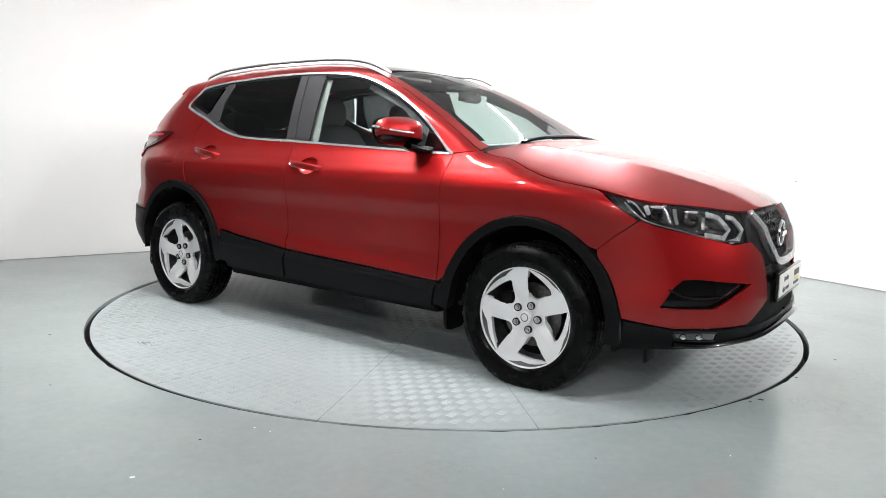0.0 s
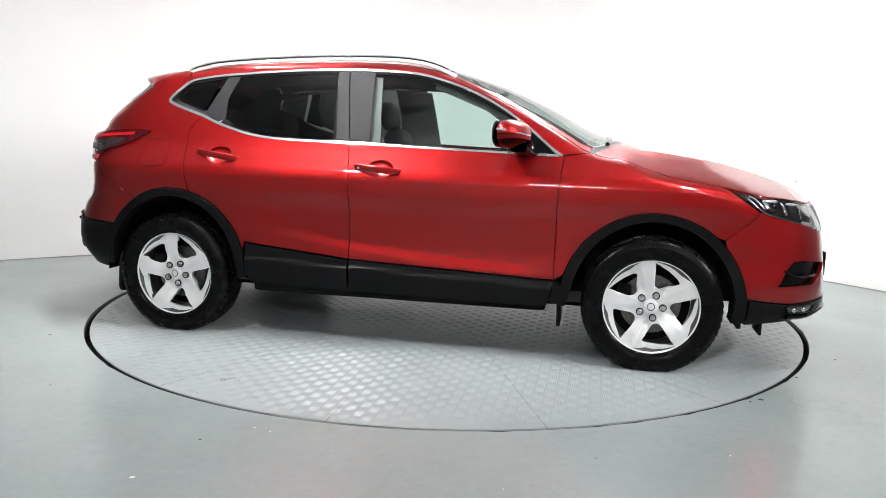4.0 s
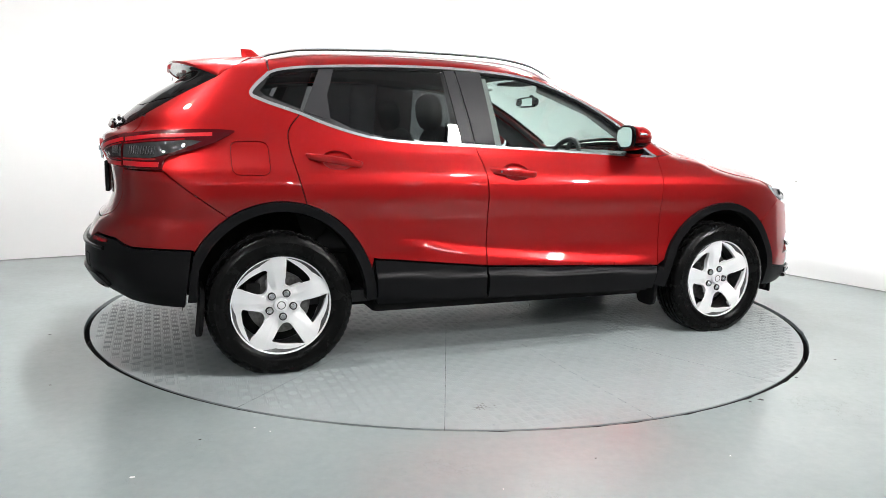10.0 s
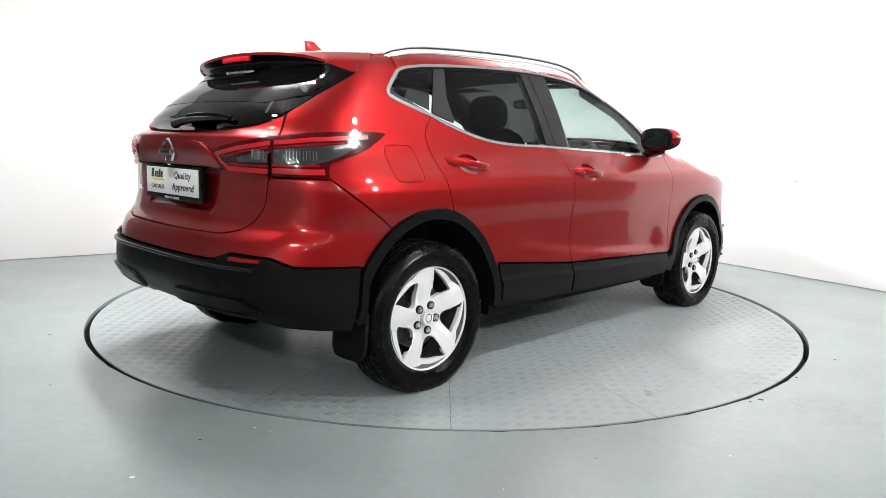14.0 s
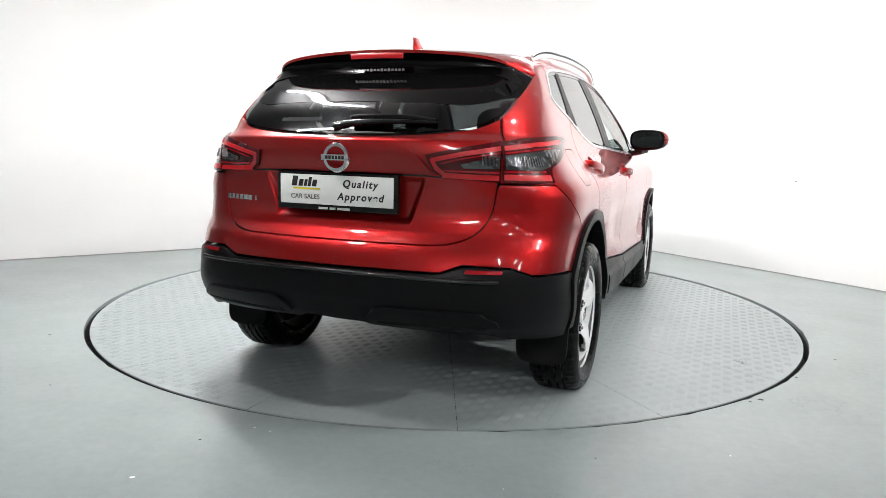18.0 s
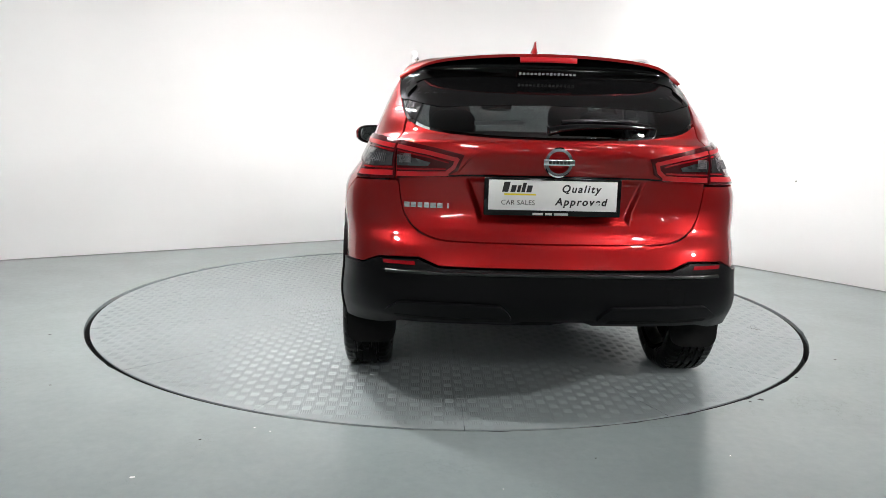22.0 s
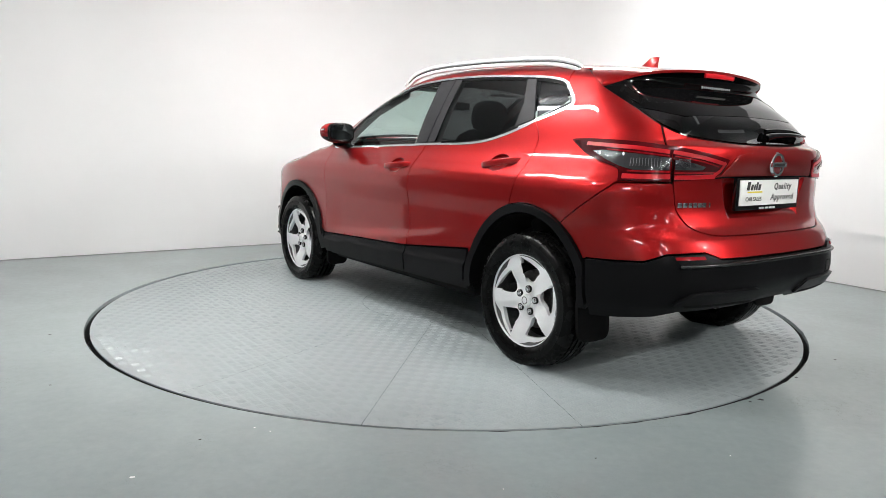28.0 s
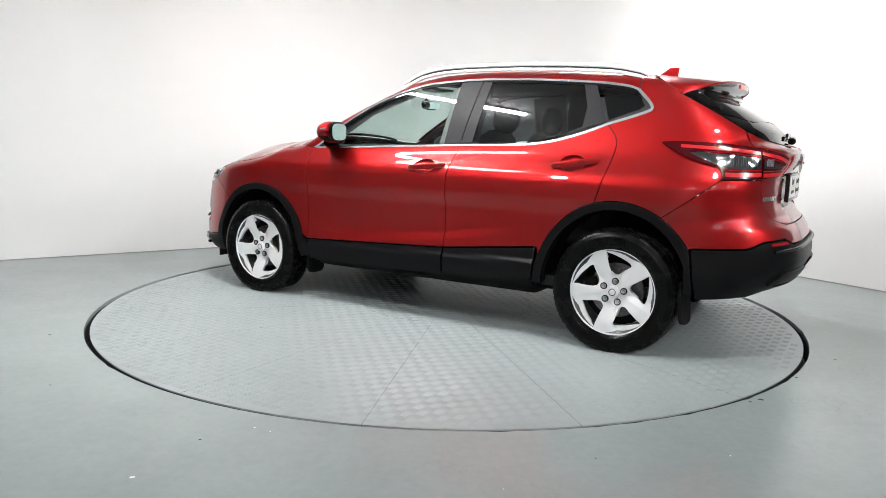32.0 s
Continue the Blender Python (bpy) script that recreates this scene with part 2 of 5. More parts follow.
    me.from_pydata([tuple(v) for v in verts], [], faces)
    me.polygons.foreach_set("use_smooth", [True] * len(me.polygons))
    me.update()
    me.normals_split_custom_set_from_vertices([tuple(n) for n in norms])
    return me


def band(path, width):
    """The outline of a strip of that width along a path of two coordinates; width may differ at the start and end."""
    w0, w1 = width if isinstance(width, tuple) else (width, width)
    left, right, n = [], [], len(path)
    for i, p in enumerate(path):
        d = Vector(path[min(n - 1, i + 1)]) - Vector(path[max(0, i - 1)])
        d.normalize()
        k = 0.5 * (w0 + (w1 - w0) * i / (n - 1))
        left.append((p[0] - d.y * k, p[1] + d.x * k))
        right.append((p[0] + d.y * k, p[1] - d.x * k))
    return left + right[::-1]


def sweep(name, path, section, up=Vector((0, 0, 1)), scale=None, closed_ends=True):
    """A section of (across, up) places carried along a path of points."""
    verts, faces, n, k = [], [], len(path), len(section)
    for i, p in enumerate(path):
        d = (Vector(path[min(n - 1, i + 1)]) - Vector(path[max(0, i - 1)])).normalized()
        a = d.cross(up).normalized()
        b = a.cross(d)
        s = scale(i / (n - 1)) if scale else 1.0
        verts += [Vector(p) + a * u * s + b * v * s for u, v in section]
    for i in range(n - 1):
        for j in range(k):
            a, b = i * k + j, i * k + (j + 1) % k
            faces.append([a, b, b + k, a + k])
    if closed_ends:
        faces += [list(range(k))[::-1], [(n - 1) * k + j for j in range(k)]]
    bm = bmesh.new()
    bm.from_mesh(mesh(name, verts, faces))
    bmesh.ops.recalc_face_normals(bm, faces=bm.faces)
    me = bpy.data.meshes.new(name)
    bm.to_mesh(me)
    bm.free()
    return smooth(me)


def lathe(name, profile, steps=48, axis="y", angle=35.0, turn=math.tau):
    """Profile of (radius, along) turned round the axis."""
    verts, faces, k = [], [], len(profile)
    full = turn > 6.28
    for i in range(steps if full else steps + 1):
        a = turn * i / steps
        for r, h in profile:
            verts.append((r * math.cos(a), h, r * math.sin(a)) if axis == "y" else (r * math.cos(a), r * math.sin(a), h))
    for i in range(steps):
        for j in range(k - 1):
            a, b = i * k + j, ((i + 1) % steps if full else i + 1) * k + j
            faces.append([a, a + 1, b + 1, b])
    me = mesh(name, verts, faces, angle)
    bm = bmesh.new()
    bm.from_mesh(me)
    bmesh.ops.remove_doubles(bm, verts=bm.verts, dist=1e-5)
    bmesh.ops.recalc_face_normals(bm, faces=bm.faces)
    bm.to_mesh(me)
    bm.free()
    return smooth(me, angle)


def egg(sx, sy, sz, power=2.6, steps=20):
    """A rounded block (superellipsoid)."""
    bm = bmesh.new()
    bmesh.ops.create_uvsphere(bm, u_segments=steps, v_segments=steps // 2 + 2, radius=1)
    for v in bm.verts:
        r = sum(abs(c) ** power for c in v.co) ** (-1 / power)
        v.co = Vector((v.co.x * r * sx, v.co.y * r * sy, v.co.z * r * sz))
    return bm


def shaped(bm, m=None):
    """The bmesh as a smooth mesh, moved."""
    if m:
        bmesh.ops.transform(bm, matrix=m, verts=bm.verts)
    bmesh.ops.recalc_face_normals(bm, faces=bm.faces)
    me = bpy.data.meshes.new("shape")
    bm.to_mesh(me)
    bm.free()
    return smooth(me)


def lettering(text, size, mat, m, parent, name="lettering", spacing=1.0, bold=0.0, label="", slant=0.0):
    c = bpy.data.curves.new(name, "FONT")
    c.body, c.size, c.align_x, c.align_y, c.extrude, c.space_character, c.offset = text, size, "CENTER", "CENTER", 0.0006, spacing, bold
    tmp = bpy.data.objects.new(name, c)
    me = bpy.data.meshes.new_from_object(tmp)
    bpy.data.objects.remove(tmp)
    lean = Matrix.Identity(4)
    lean[0][1] = slant
    me.transform(m @ lean)
    return part(name, me, mat, parent, label)


def spline(*pts):
    """A smooth function through (a, b) pairs, flat beyond its ends."""
    xs, ys = [p[0] for p in pts], [p[1] for p in pts]
    n = len(xs)
    d = [(ys[i + 1] - ys[i]) / (xs[i + 1] - xs[i]) for i in range(n - 1)]
    m = [d[0]] + [0.0 if d[i - 1] * d[i] <= 0 else 2 * d[i - 1] * d[i] / (d[i - 1] + d[i]) for i in range(1, n - 1)] + [d[-1]]

    def f(x):
        if x <= xs[0]:
            return ys[0]
        if x >= xs[-1]:
            return ys[-1]
        i = 0
        while x > xs[i + 1]:
            i += 1
        w = xs[i + 1] - xs[i]
        t = (x - xs[i]) / w
        return (ys[i] * (1 + 2 * t) * (1 - t) ** 2 + w * m[i] * t * (1 - t) ** 2
                + ys[i + 1] * t * t * (3 - 2 * t) + w * m[i + 1] * t * t * (t - 1))
    return f


# the car's skin: half width by height, nose and tail by height, shoulder and crown by length
half_width = spline((0.15, 0.82), (0.3, 0.868), (0.45, 0.884), (0.58, 0.873), (0.72, 0.873), (0.84, 0.886), (0.9, 0.884), (0.945, 0.872), (1.0, 0.835), (1.07, 0.787),
                    (1.24, 0.72), (1.34, 0.676), (1.45, 0.622), (1.56, 0.56))
nose = spline((0.18, 2.06), (0.26, 2.18), (0.34, 2.25), (0.45, 2.25), (0.6, 2.235), (0.75, 2.2), (0.88, 2.12), (1.0, 2.0))
tail = spline((0.22, -1.98), (0.36, -2.07), (0.44, -2.155), (0.52, -2.19), (0.6, -2.185), (0.66, -2.165), (0.71, -2.14), (0.77, -2.085), (0.86, -2.06),
              (0.98, -2.07), (1.07, -2.1), (1.115, -2.095), (1.15, -2.035), (1.2, -2.01), (1.3, -1.887), (1.35, -1.812), (1.39, -1.74), (1.45, -1.66), (1.55, -1.55))
shoulder = spline((-1.95, 1.455), (-1.7, 1.47), (-1.42, 1.495), (-1.2, 1.522), (-0.8, 1.545), (-0.4, 1.552), (-0.1, 1.54), (0.14, 1.5), (0.36, 1.412), (0.64, 1.275),
                  (0.86, 1.15), (0.97, 1.085), (1.06, 1.058), (1.16, 1.045), (1.28, 1.0), (1.4, 0.965), (1.62, 0.93), (1.86, 0.875), (2.05, 0.82), (2.2, 0.76))
crown = spline((-1.95, 0.03), (-1.2, 0.035), (-0.3, 0.035), (0.1, 0.04), (0.5, 0.085), (0.86, 0.11), (0.97, 0.115), (1.1, 0.102), (1.2, 0.105), (1.45, 0.138), (1.7, 0.134), (1.95, 0.12), (2.1, 0.1), (2.2, 0.07))
FRONT, REAR, BLUNT, STERN = 1.1, -1.45, 3.3, 3.25


press_line = spline((-0.95, 0.69), (-0.65, 0.64), (-0.2, 0.577), (0.16, 0.54), (0.5, 0.516), (0.9, 0.5))


def ease(t):
    t = max(0.0, min(1.0, t))
    return t * t * (3 - 2 * t)


def press(x, z):
    """Depth of the hollow pressed into the lower doors, with a firm lower edge."""
    if not -0.86 < x < 0.84:
        return 0.0
    d = z - press_line(x)
    k = ease(1 + d / 0.06) if d < 0 else ease(1 - d / 0.3)
    return 0.0125 * k * ease((x + 0.86) / 0.4) * ease((0.84 - x) / 0.25)


def skin_y(x, z, out=0.0):
    """Half width of the body at x and z."""
    s = half_width(z) + out - press(x, z)
    if x > FRONT:
        a = (x - FRONT) / (nose(z) + out - FRONT)
        s *= max(0.0, 1 - a ** BLUNT) ** (1 / BLUNT)
    elif x < REAR:
        a = (x - REAR) / (tail(z) - out - REAR)
        s *= max(0.0, 1 - a ** STERN) ** (1 / STERN)
    d = shoulder(x) - z
    if d < 0.05:
        k = min(0.97, (0.05 - d) / 0.05)
        s -= 0.05 * (1 - math.sqrt(1 - k * k))
    return s


def skin_x(y, z, end, out=0.0):
    """The nose's (end 1) or tail's (end -1) x at y and z."""
    s = half_width(z) + out
    n = BLUNT if end > 0 else STERN
    a = max(0.0, 1 - (abs(y) / s) ** n) ** (1 / n)
    return FRONT + (nose(z) + out - FRONT) * a if end > 0 else REAR + (tail(z) - out - REAR) * a


def wrap(a, z, end, out=0.0):
    """A point of the skin seen from the axle's middle at the angle a: 0 is straight ahead (or back), 90 the side."""
    c, s = math.cos(a), math.sin(a)
    w = half_width(z) + out
    x0, l = (FRONT, nose(z) + out - FRONT) if end > 0 else (REAR, REAR - tail(z) + out)
    n = BLUNT if end > 0 else STERN
    r = (abs(s) / w) ** n + ((c / l) ** n if c > 0 else 0.0)
    r = r ** (-1 / n)
    x, y = x0 + end * r * c, r * s
    d = shoulder(x) - z
    if d < 0.05:
        k = min(0.97, (0.05 - d) / 0.05)
        y -= math.copysign(0.05 * (1 - math.sqrt(1 - k * k)), y)
    return x, y, z


def from_side(x, z, end):
    """The wrap's angle for a place on the side."""
    return math.atan2(skin_y(x, min(z, shoulder(x) - 0.05)), end * (x - (FRONT if end > 0 else REAR)))


def from_end(y, z, end):
    return math.atan2(y, end * (skin_x(y, z, end) - (FRONT if end > 0 else REAR)))


def top_z(x, y, out=0.0):
    """Height of the bonnet, windscreen and roof."""
    e = shoulder(x)
    w = max(0.05, skin_y(x, e))
    k = min(1.0, abs(y) / w)
    g = 1 - k ** 2.4
    f = ease((x - 1.14) / 0.2)
    if f:                                                   # the bonnet's creases
        c = 0.64 - 0.14 * ease((x - 1.2) / 0.9)
        g += f * ((1 - 0.16 * (k / c) ** 2 if k < c else 0.84 * (1 - (k - c) / (1 - c)) ** 0.85) - g)
    return e + out + crown(x) * g


# ---- the room ----
def build_room():
    t = 0.15
    def wall(name, pts, label, paint=WHITE):
        """A wall along a plan line; its thickness lies outside."""
        bm = bmesh.new()
        n = len(pts)
        rows = []
        for i, p in enumerate(pts):
            d = (pts[min(n - 1, i + 1)] - pts[max(0, i - 1)]).normalized()
            o = Vector((-d.y, d.x, 0)) * t
            rows.append([bm.verts.new(q) for q in (p, p + Vector((0, 0, CEILING)), p + o + Vector((0, 0, CEILING)), p + o)])
        for a, b in zip(rows, rows[1:]):
            for j in range(4):
                bm.faces.new((a[j], a[(j + 1) % 4], b[(j + 1) % 4], b[j]))
        bm.faces.new(rows[0][::-1]), bm.faces.new(rows[-1])
        ob = part(name, bm, paint)
        smooth(ob.data, 30)
        return tagged(ob, label, "wall", kind="structure")
    arc = [room(COVE - COVE * math.sin(a), COVE - COVE * math.cos(a)) for a in [math.pi / 2 * i / 16 for i in range(17)]]
    # from the far end of the left wall through the rounded corner to the end of the right wall
    white = wall("wall_north", [room(6.3, 0)] + [room(COVE, 0)] + arc[1:-1][::1] + [room(0, COVE)] + [room(0, 5.1)], "white painted studio wall with a rounded corner")
    # a small dark speck on the wall, added as a tiny dark bead
    part("wall_speck", shaped(egg(0.006, 0.006, 0.006), Matrix.Translation(room(0.003, 3.631, 0.848))), PIT, white)
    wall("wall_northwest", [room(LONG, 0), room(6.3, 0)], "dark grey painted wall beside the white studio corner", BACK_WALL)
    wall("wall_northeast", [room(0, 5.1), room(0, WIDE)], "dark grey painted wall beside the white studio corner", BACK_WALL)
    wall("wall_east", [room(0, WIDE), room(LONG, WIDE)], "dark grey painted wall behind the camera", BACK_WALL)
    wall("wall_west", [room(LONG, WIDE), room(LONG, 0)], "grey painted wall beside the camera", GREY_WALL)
    # the joint between the white wall and the floor
    line = [room(6.3, 0.004)] + [room(COVE, 0.004)] + [p + (room(COVE, COVE) - p).normalized() * 0.004 for p in arc[1:-1]] + [room(0.004, COVE), room(0.004, 5.1)]
    trim = part("wall_joint", sweep("joint", line, [(-0.003, 0.0), (0.003, 0.0), (0.003, 0.013), (-0.003, 0.013)]), GREY_WALL)
    tagged(trim, "thin grey joint between the white wall and the floor", "trim", kind="structure")
    # floor: a sheet with a round opening for the turntable
    ring, steps = DISC + GAP, 256
    rnd = random.Random(5)
    def border(a):
        d = Vector((math.cos(a), math.sin(a), 0))
        best = 1e9
        for origin, n in ((room(0, 0), ALONG), (room(0, 0), ACROSS), (room(LONG, 0), -ALONG), (room(0, WIDE), -ACROSS)):
            k = d.dot(n)
            if k < -1e-6:
                best = min(best, (origin.dot(n)) / k)
        return d * (best + 0.1)
    verts, faces = [], []
    for i in range(steps):
        a = math.tau * i / steps
        d = Vector((math.cos(a), math.sin(a), 0))
        chip = 0.0015 * noise.noise(Vector((a * 30, 1, 0))) + (0.006 if rnd.random() < 0.06 else 0)
        r = ring + chip
        b = border(a)
        up = Vector((0, 0, LIP))
        verts += [d * r - Vector((0, 0, 0.12)), d * r - Vector((0, 0, 0.014)), d * (r + 0.004) + up, d * (r + 0.25) + up, d * (r + 0.25) * 0.5 + b * 0.5 + up, b + up]
    for i in range(steps):
        for j in range(1, 5):
            p, q = i * 6 + j, ((i + 1) % steps) * 6 + j
            faces.append([p, p + 1, q + 1, q][::-1])
    floor = part("floor", mesh("floor", verts, faces, 30), FLOOR)
    side = [verts[i * 6 + j] for i in range(steps) for j in (0, 1)]
    wall_ring = mesh("pit_wall", side, [[2 * i, 2 * i + 1, (2 * i + 3) % (2 * steps), (2 * i + 2) % (2 * steps)][::-1] for i in range(steps)])
    tagged(part("pit_wall", wall_ring, PIT), "dark wall of the turntable pit", "wall", kind="structure")
    tagged(floor, "glossy pale grey-green painted concrete floor with scuffs", "floor", kind="structure")
    # chips and specks in the paint
    for x, y, r, mat in ((-1.013, -2.737, 0.008, HOUSING), (-0.897, -2.431, 0.006, PIT), (-0.729, -2.31, 0.004, HOUSING), (-0.66, -2.34, 0.003, HOUSING), (1.74, -1.52, 0.01, PIT), (1.42, -1.85, 0.012, PIT),
                         (1.36, -1.88, 0.007, PIT), (2.1, -1.2, 0.008, PIT), (0.55, -2.5, 0.005, PIT), (1.05, -2.45, 0.003, HOUSING), (-1.75, -1.9, 0.006, PIT), (-2.2, -1.1, 0.008, PIT), (0.2, -2.75, 0.003, HOUSING), (1.9, -2.0, 0.006, PIT)):
        rim = [(x + r * rnd.uniform(0.4, 1.3) * math.cos(k * 0.785), y + r * rnd.uniform(0.4, 1.3) * math.sin(k * 0.785)) for k in range(8)]
        part("paint_chip", mesh("chip", [(px, py, h) for h in (LIP, LIP + 0.0006) for px, py in rim], [list(range(8, 16))] + [[k, (k + 1) % 8, 8 + (k + 1) % 8, 8 + k] for k in range(8)]), mat, floor)
    bm = bmesh.new()
    bmesh.ops.create_circle(bm, cap_ends=True, segments=64, radius=ring + 0.05)
    for v in bm.verts:
        v.co.z = -0.12
    tagged(part("pit_floor", bm, PIT), "dark floor of the turntable pit", "floor", kind="structure")
    bm = bmesh.new()
    corners = [room(-0.2, -0.2), room(LONG + 0.2, -0.2), room(LONG + 0.2, WIDE + 0.2), room(-0.2, WIDE + 0.2)]
    low, high = [bm.verts.new(c + Vector((0, 0, CEILING))) for c in corners], [bm.verts.new(c + Vector((0, 0, CEILING + 0.15))) for c in corners]
    bm.faces.new(low), bm.faces.new(high)
    for i in range(4):
        bm.faces.new((low[i], low[(i + 1) % 4], high[(i + 1) % 4], high[i]))
    tagged(part("ceiling", bm, CEILING_PAINT), "pale grey painted ceiling", "ceiling", kind="structure")


def build_lights():
    """LED tubes over the turntable's two sides and further back, and floodlights before it."""
    turn = math.degrees(math.atan2(ACROSS.y, ACROSS.x))
    for a, b, power, say in TUBES:
        lamp = thing("ceiling_light", say, "ceiling light", "rows of ceiling lights")
        part("housing", smooth(box_mesh(0, 0, 0.05, 1.42, 0.07, 0.03, 0.006)), HOUSING, lamp)
        part("tube", smooth(box_mesh(0, 0, 0.02, 1.36, 0.045, 0.03, 0.008)), glowing("led_tube", (1.0, 0.995, 0.985), power), lamp, "glowing white tube")
        lamp.matrix_basis = pose(*room(a, b, CEILING - 0.066), 0, 0, turn)
    flood = thing("floodlight", "small square white LED floodlight under the ceiling", "floodlight", "floodlights before the turntable")
    part("housing", smooth(box_mesh(0, 0, 0.035, 0.2, 0.2, 0.05, 0.01)), GLOSS, flood)
    for x, y, wide, high, deep in ((0, -0.095, 0.2, 0.006, 0.13), (0, 0.095, 0.2, 0.006, 0.08), (-0.097, 0, 0.006, 0.19, 0.08), (0.097, 0, 0.006, 0.19, 0.08)):
        part("hood", smooth(box_mesh(x, y, 0.01 - deep / 2, wide, high, deep, 0.001)), PIT, flood, "black hood of the floodlight")
    part("panel", smooth(box_mesh(0, 0, 0.006, 0.16, 0.12, 0.008, 0.002)), FLOOD, flood, "glowing white light panel")
    part("bracket", smooth(box_mesh(0, 0, 0.075, 0.03, 0.03, 0.05, 0.004)), HOUSING, flood)
    first = True
    for a, b in FLOODS:
        m = look(room(a, b, CEILING - 0.12), (0, 0, 0.7))
        if first:
            flood.matrix_basis = m
            first = False
        else:
            copy_thing(flood, m)
    strong = copy_thing(flood, look(room(*STRONG_FLOOD, CEILING - 0.12), (0, 0, 0.7)))
    tagged(strong, "brighter square white LED floodlight under the ceiling behind the camera")
    for o in strong.children:
        if o.name.startswith("panel"):
            o.data = o.data.copy()
            o.data.materials[0] = STRONG


TUBES = ((4.9, 2.95, 370.0, "bright white LED tube light under the ceiling"), (1.77, 2.95, 240.0, "dimmer white LED tube light under the ceiling"),
         *((a, b, p, "white LED tube light under the ceiling behind the camera") for a, b, p in
           ((4.9, 9.4, 120.0), (7.9, 8.4, 300.0), (3.0, 11.4, 90.0), (6.4, 11.4, 50.0), (1.6, 13.4, 110.0), (4.8, 13.5, 60.0), (8.2, 13.0, 50.0))))
FLOODS = ((3.3, 6.0), (6.03, 4.2))
STRONG_FLOOD = (1.35, 8.6)


def box_mesh(*args, **more):
    bm = box(*args, **more)
    bmesh.ops.recalc_face_normals(bm, faces=bm.faces)
    me = bpy.data.meshes.new("box")
    bm.to_mesh(me)
    bm.free()
    return me


# ---- the turntable ----
def build_turntable():
    disc = thing("turntable", "round steel turntable of grey painted tread plate, flush with the floor", "turntable")
    # the plates: sixteen sectors, parted by fine seams, round a middle cover
    hub = 0.585
    for k in range(16):
        a0, a1 = math.tau * k / 16, math.tau * (k + 1) / 16
        n = 12
        verts, faces = [], []
        e0, e1 = 0.0014, 0.0014
        for i in range(n + 1):
            for r in (hub + 0.003, 1.4, DISC):
                a = a0 + e0 / r + (a1 - a0 - e0 / r - e1 / r) * i / n
                verts.append((r * math.cos(a), r * math.sin(a), 0))
            a = a0 + (a1 - a0) * i / n
            verts.append((DISC * math.cos(a), DISC * math.sin(a), -0.006))
        for i in range(n):
            for j in range(3):
                p = i * 4 + j
                faces.append([p, p + 1, p + 5, p + 4])
        part("plate", mesh("plate", verts, faces), PLATE, disc)
    part("middle_cover", mesh("cover", [(hub * math.cos(math.tau * i / 64), hub * math.sin(math.tau * i / 64), 0) for i in range(64)], [list(range(64))]), PLATE, disc)
    part("edge_band", lathe("edge", [(DISC - 0.0005, -0.0055), (DISC - 0.0005, -0.06)], 192, "z"), PIT, disc, "dark edge of the turntable")
    # scuffed spot near the edge
    spots = random.Random(9)
    for k in range(26):
        x, y, r = -0.635 + spots.gauss(0, 0.028), -1.923 + spots.gauss(0, 0.018), spots.uniform(0.002, 0.006)
        rim = [(x + r * spots.uniform(0.4, 1.4) * math.cos(j * 1.047), y + r * spots.uniform(0.4, 1.4) * math.sin(j * 1.047)) for j in range(6)]
        part("scuff_mark", mesh("scuff", [(px, py, h) for h in (0.0, 0.0013) for px, py in rim], [list(range(6, 12))] + [[j, (j + 1) % 6, 6 + (j + 1) % 6, 6 + j] for j in range(6)]), STEEL, disc)
    bm = bmesh.new()
    bmesh.ops.create_circle(bm, cap_ends=True, segments=96, radius=DISC - 0.01)
    for v in bm.verts:
        v.co.z = -0.012
    part("frame", bm, PIT, disc)
    # raised treads: groups of five short bars, crosswise by turns
    verts, faces = [], []
    pitch, rnd = 0.05, random.Random(3)
    n = int(DISC / pitch) + 1
    for i in range(-n, n + 1):
        for j in range(-n, n + 1):
            x, y = i * pitch, j * pitch
            if math.hypot(x, y) > DISC - 0.035:
                continue
            across = (i + j) % 2
            h = 0.001 * rnd.uniform(0.7, 1.1)
            for k in range(-2, 3):
                d, l, w = k * 0.0093, 0.0208 - 0.001 * abs(k), 0.003
                b = len(verts)
                for u, v, z in ((-l, -w, 0), (l, -w, 0), (l, w, 0), (-l, w, 0), (-l * 0.8, -w * 0.4, h), (l * 0.8, -w * 0.4, h), (l * 0.8, w * 0.4, h), (-l * 0.8, w * 0.4, h)):
                    verts.append((x + u, y + v + d, z) if across else (x + v + d, y + u, z))
                faces += [[b + 4, b + 5, b + 6, b + 7]] + [[b + q, b + (q + 1) % 4, b + 4 + (q + 1) % 4, b + 4 + q] for q in range(4)]
    me = bpy.data.meshes.new("treads")
    me.from_pydata(verts, [], faces)
    tagged(part("tread_pattern", me, PLATE, disc), kind="stuff")
    return disc


# ---- the path of the turntable and the car ----
TURN = spline((0.0, -35.38), (3.0, -17.75), (6.0, -0.5), (9.0, 16.87), (13.0, 40.0), (17.0, 63.13), (21.0, 86.35), (25.0, 109.45), (28.5, 129.6), (32.0, 149.25))
SHIFT = Vector((-0.026, -0.346, 0))


def motions():
    """The turntable turns, and the car with it."""
    spin, ride = [], []
    for i in range(33):
        a = TURN(float(i))
        m = pose(0, 0, 0, 0, 0, a)
        spin.append((float(i), m))
        ride.append((float(i), m @ Matrix.Translation(SHIFT)))
    walk(turntable, spin)
    walk(car, ride)


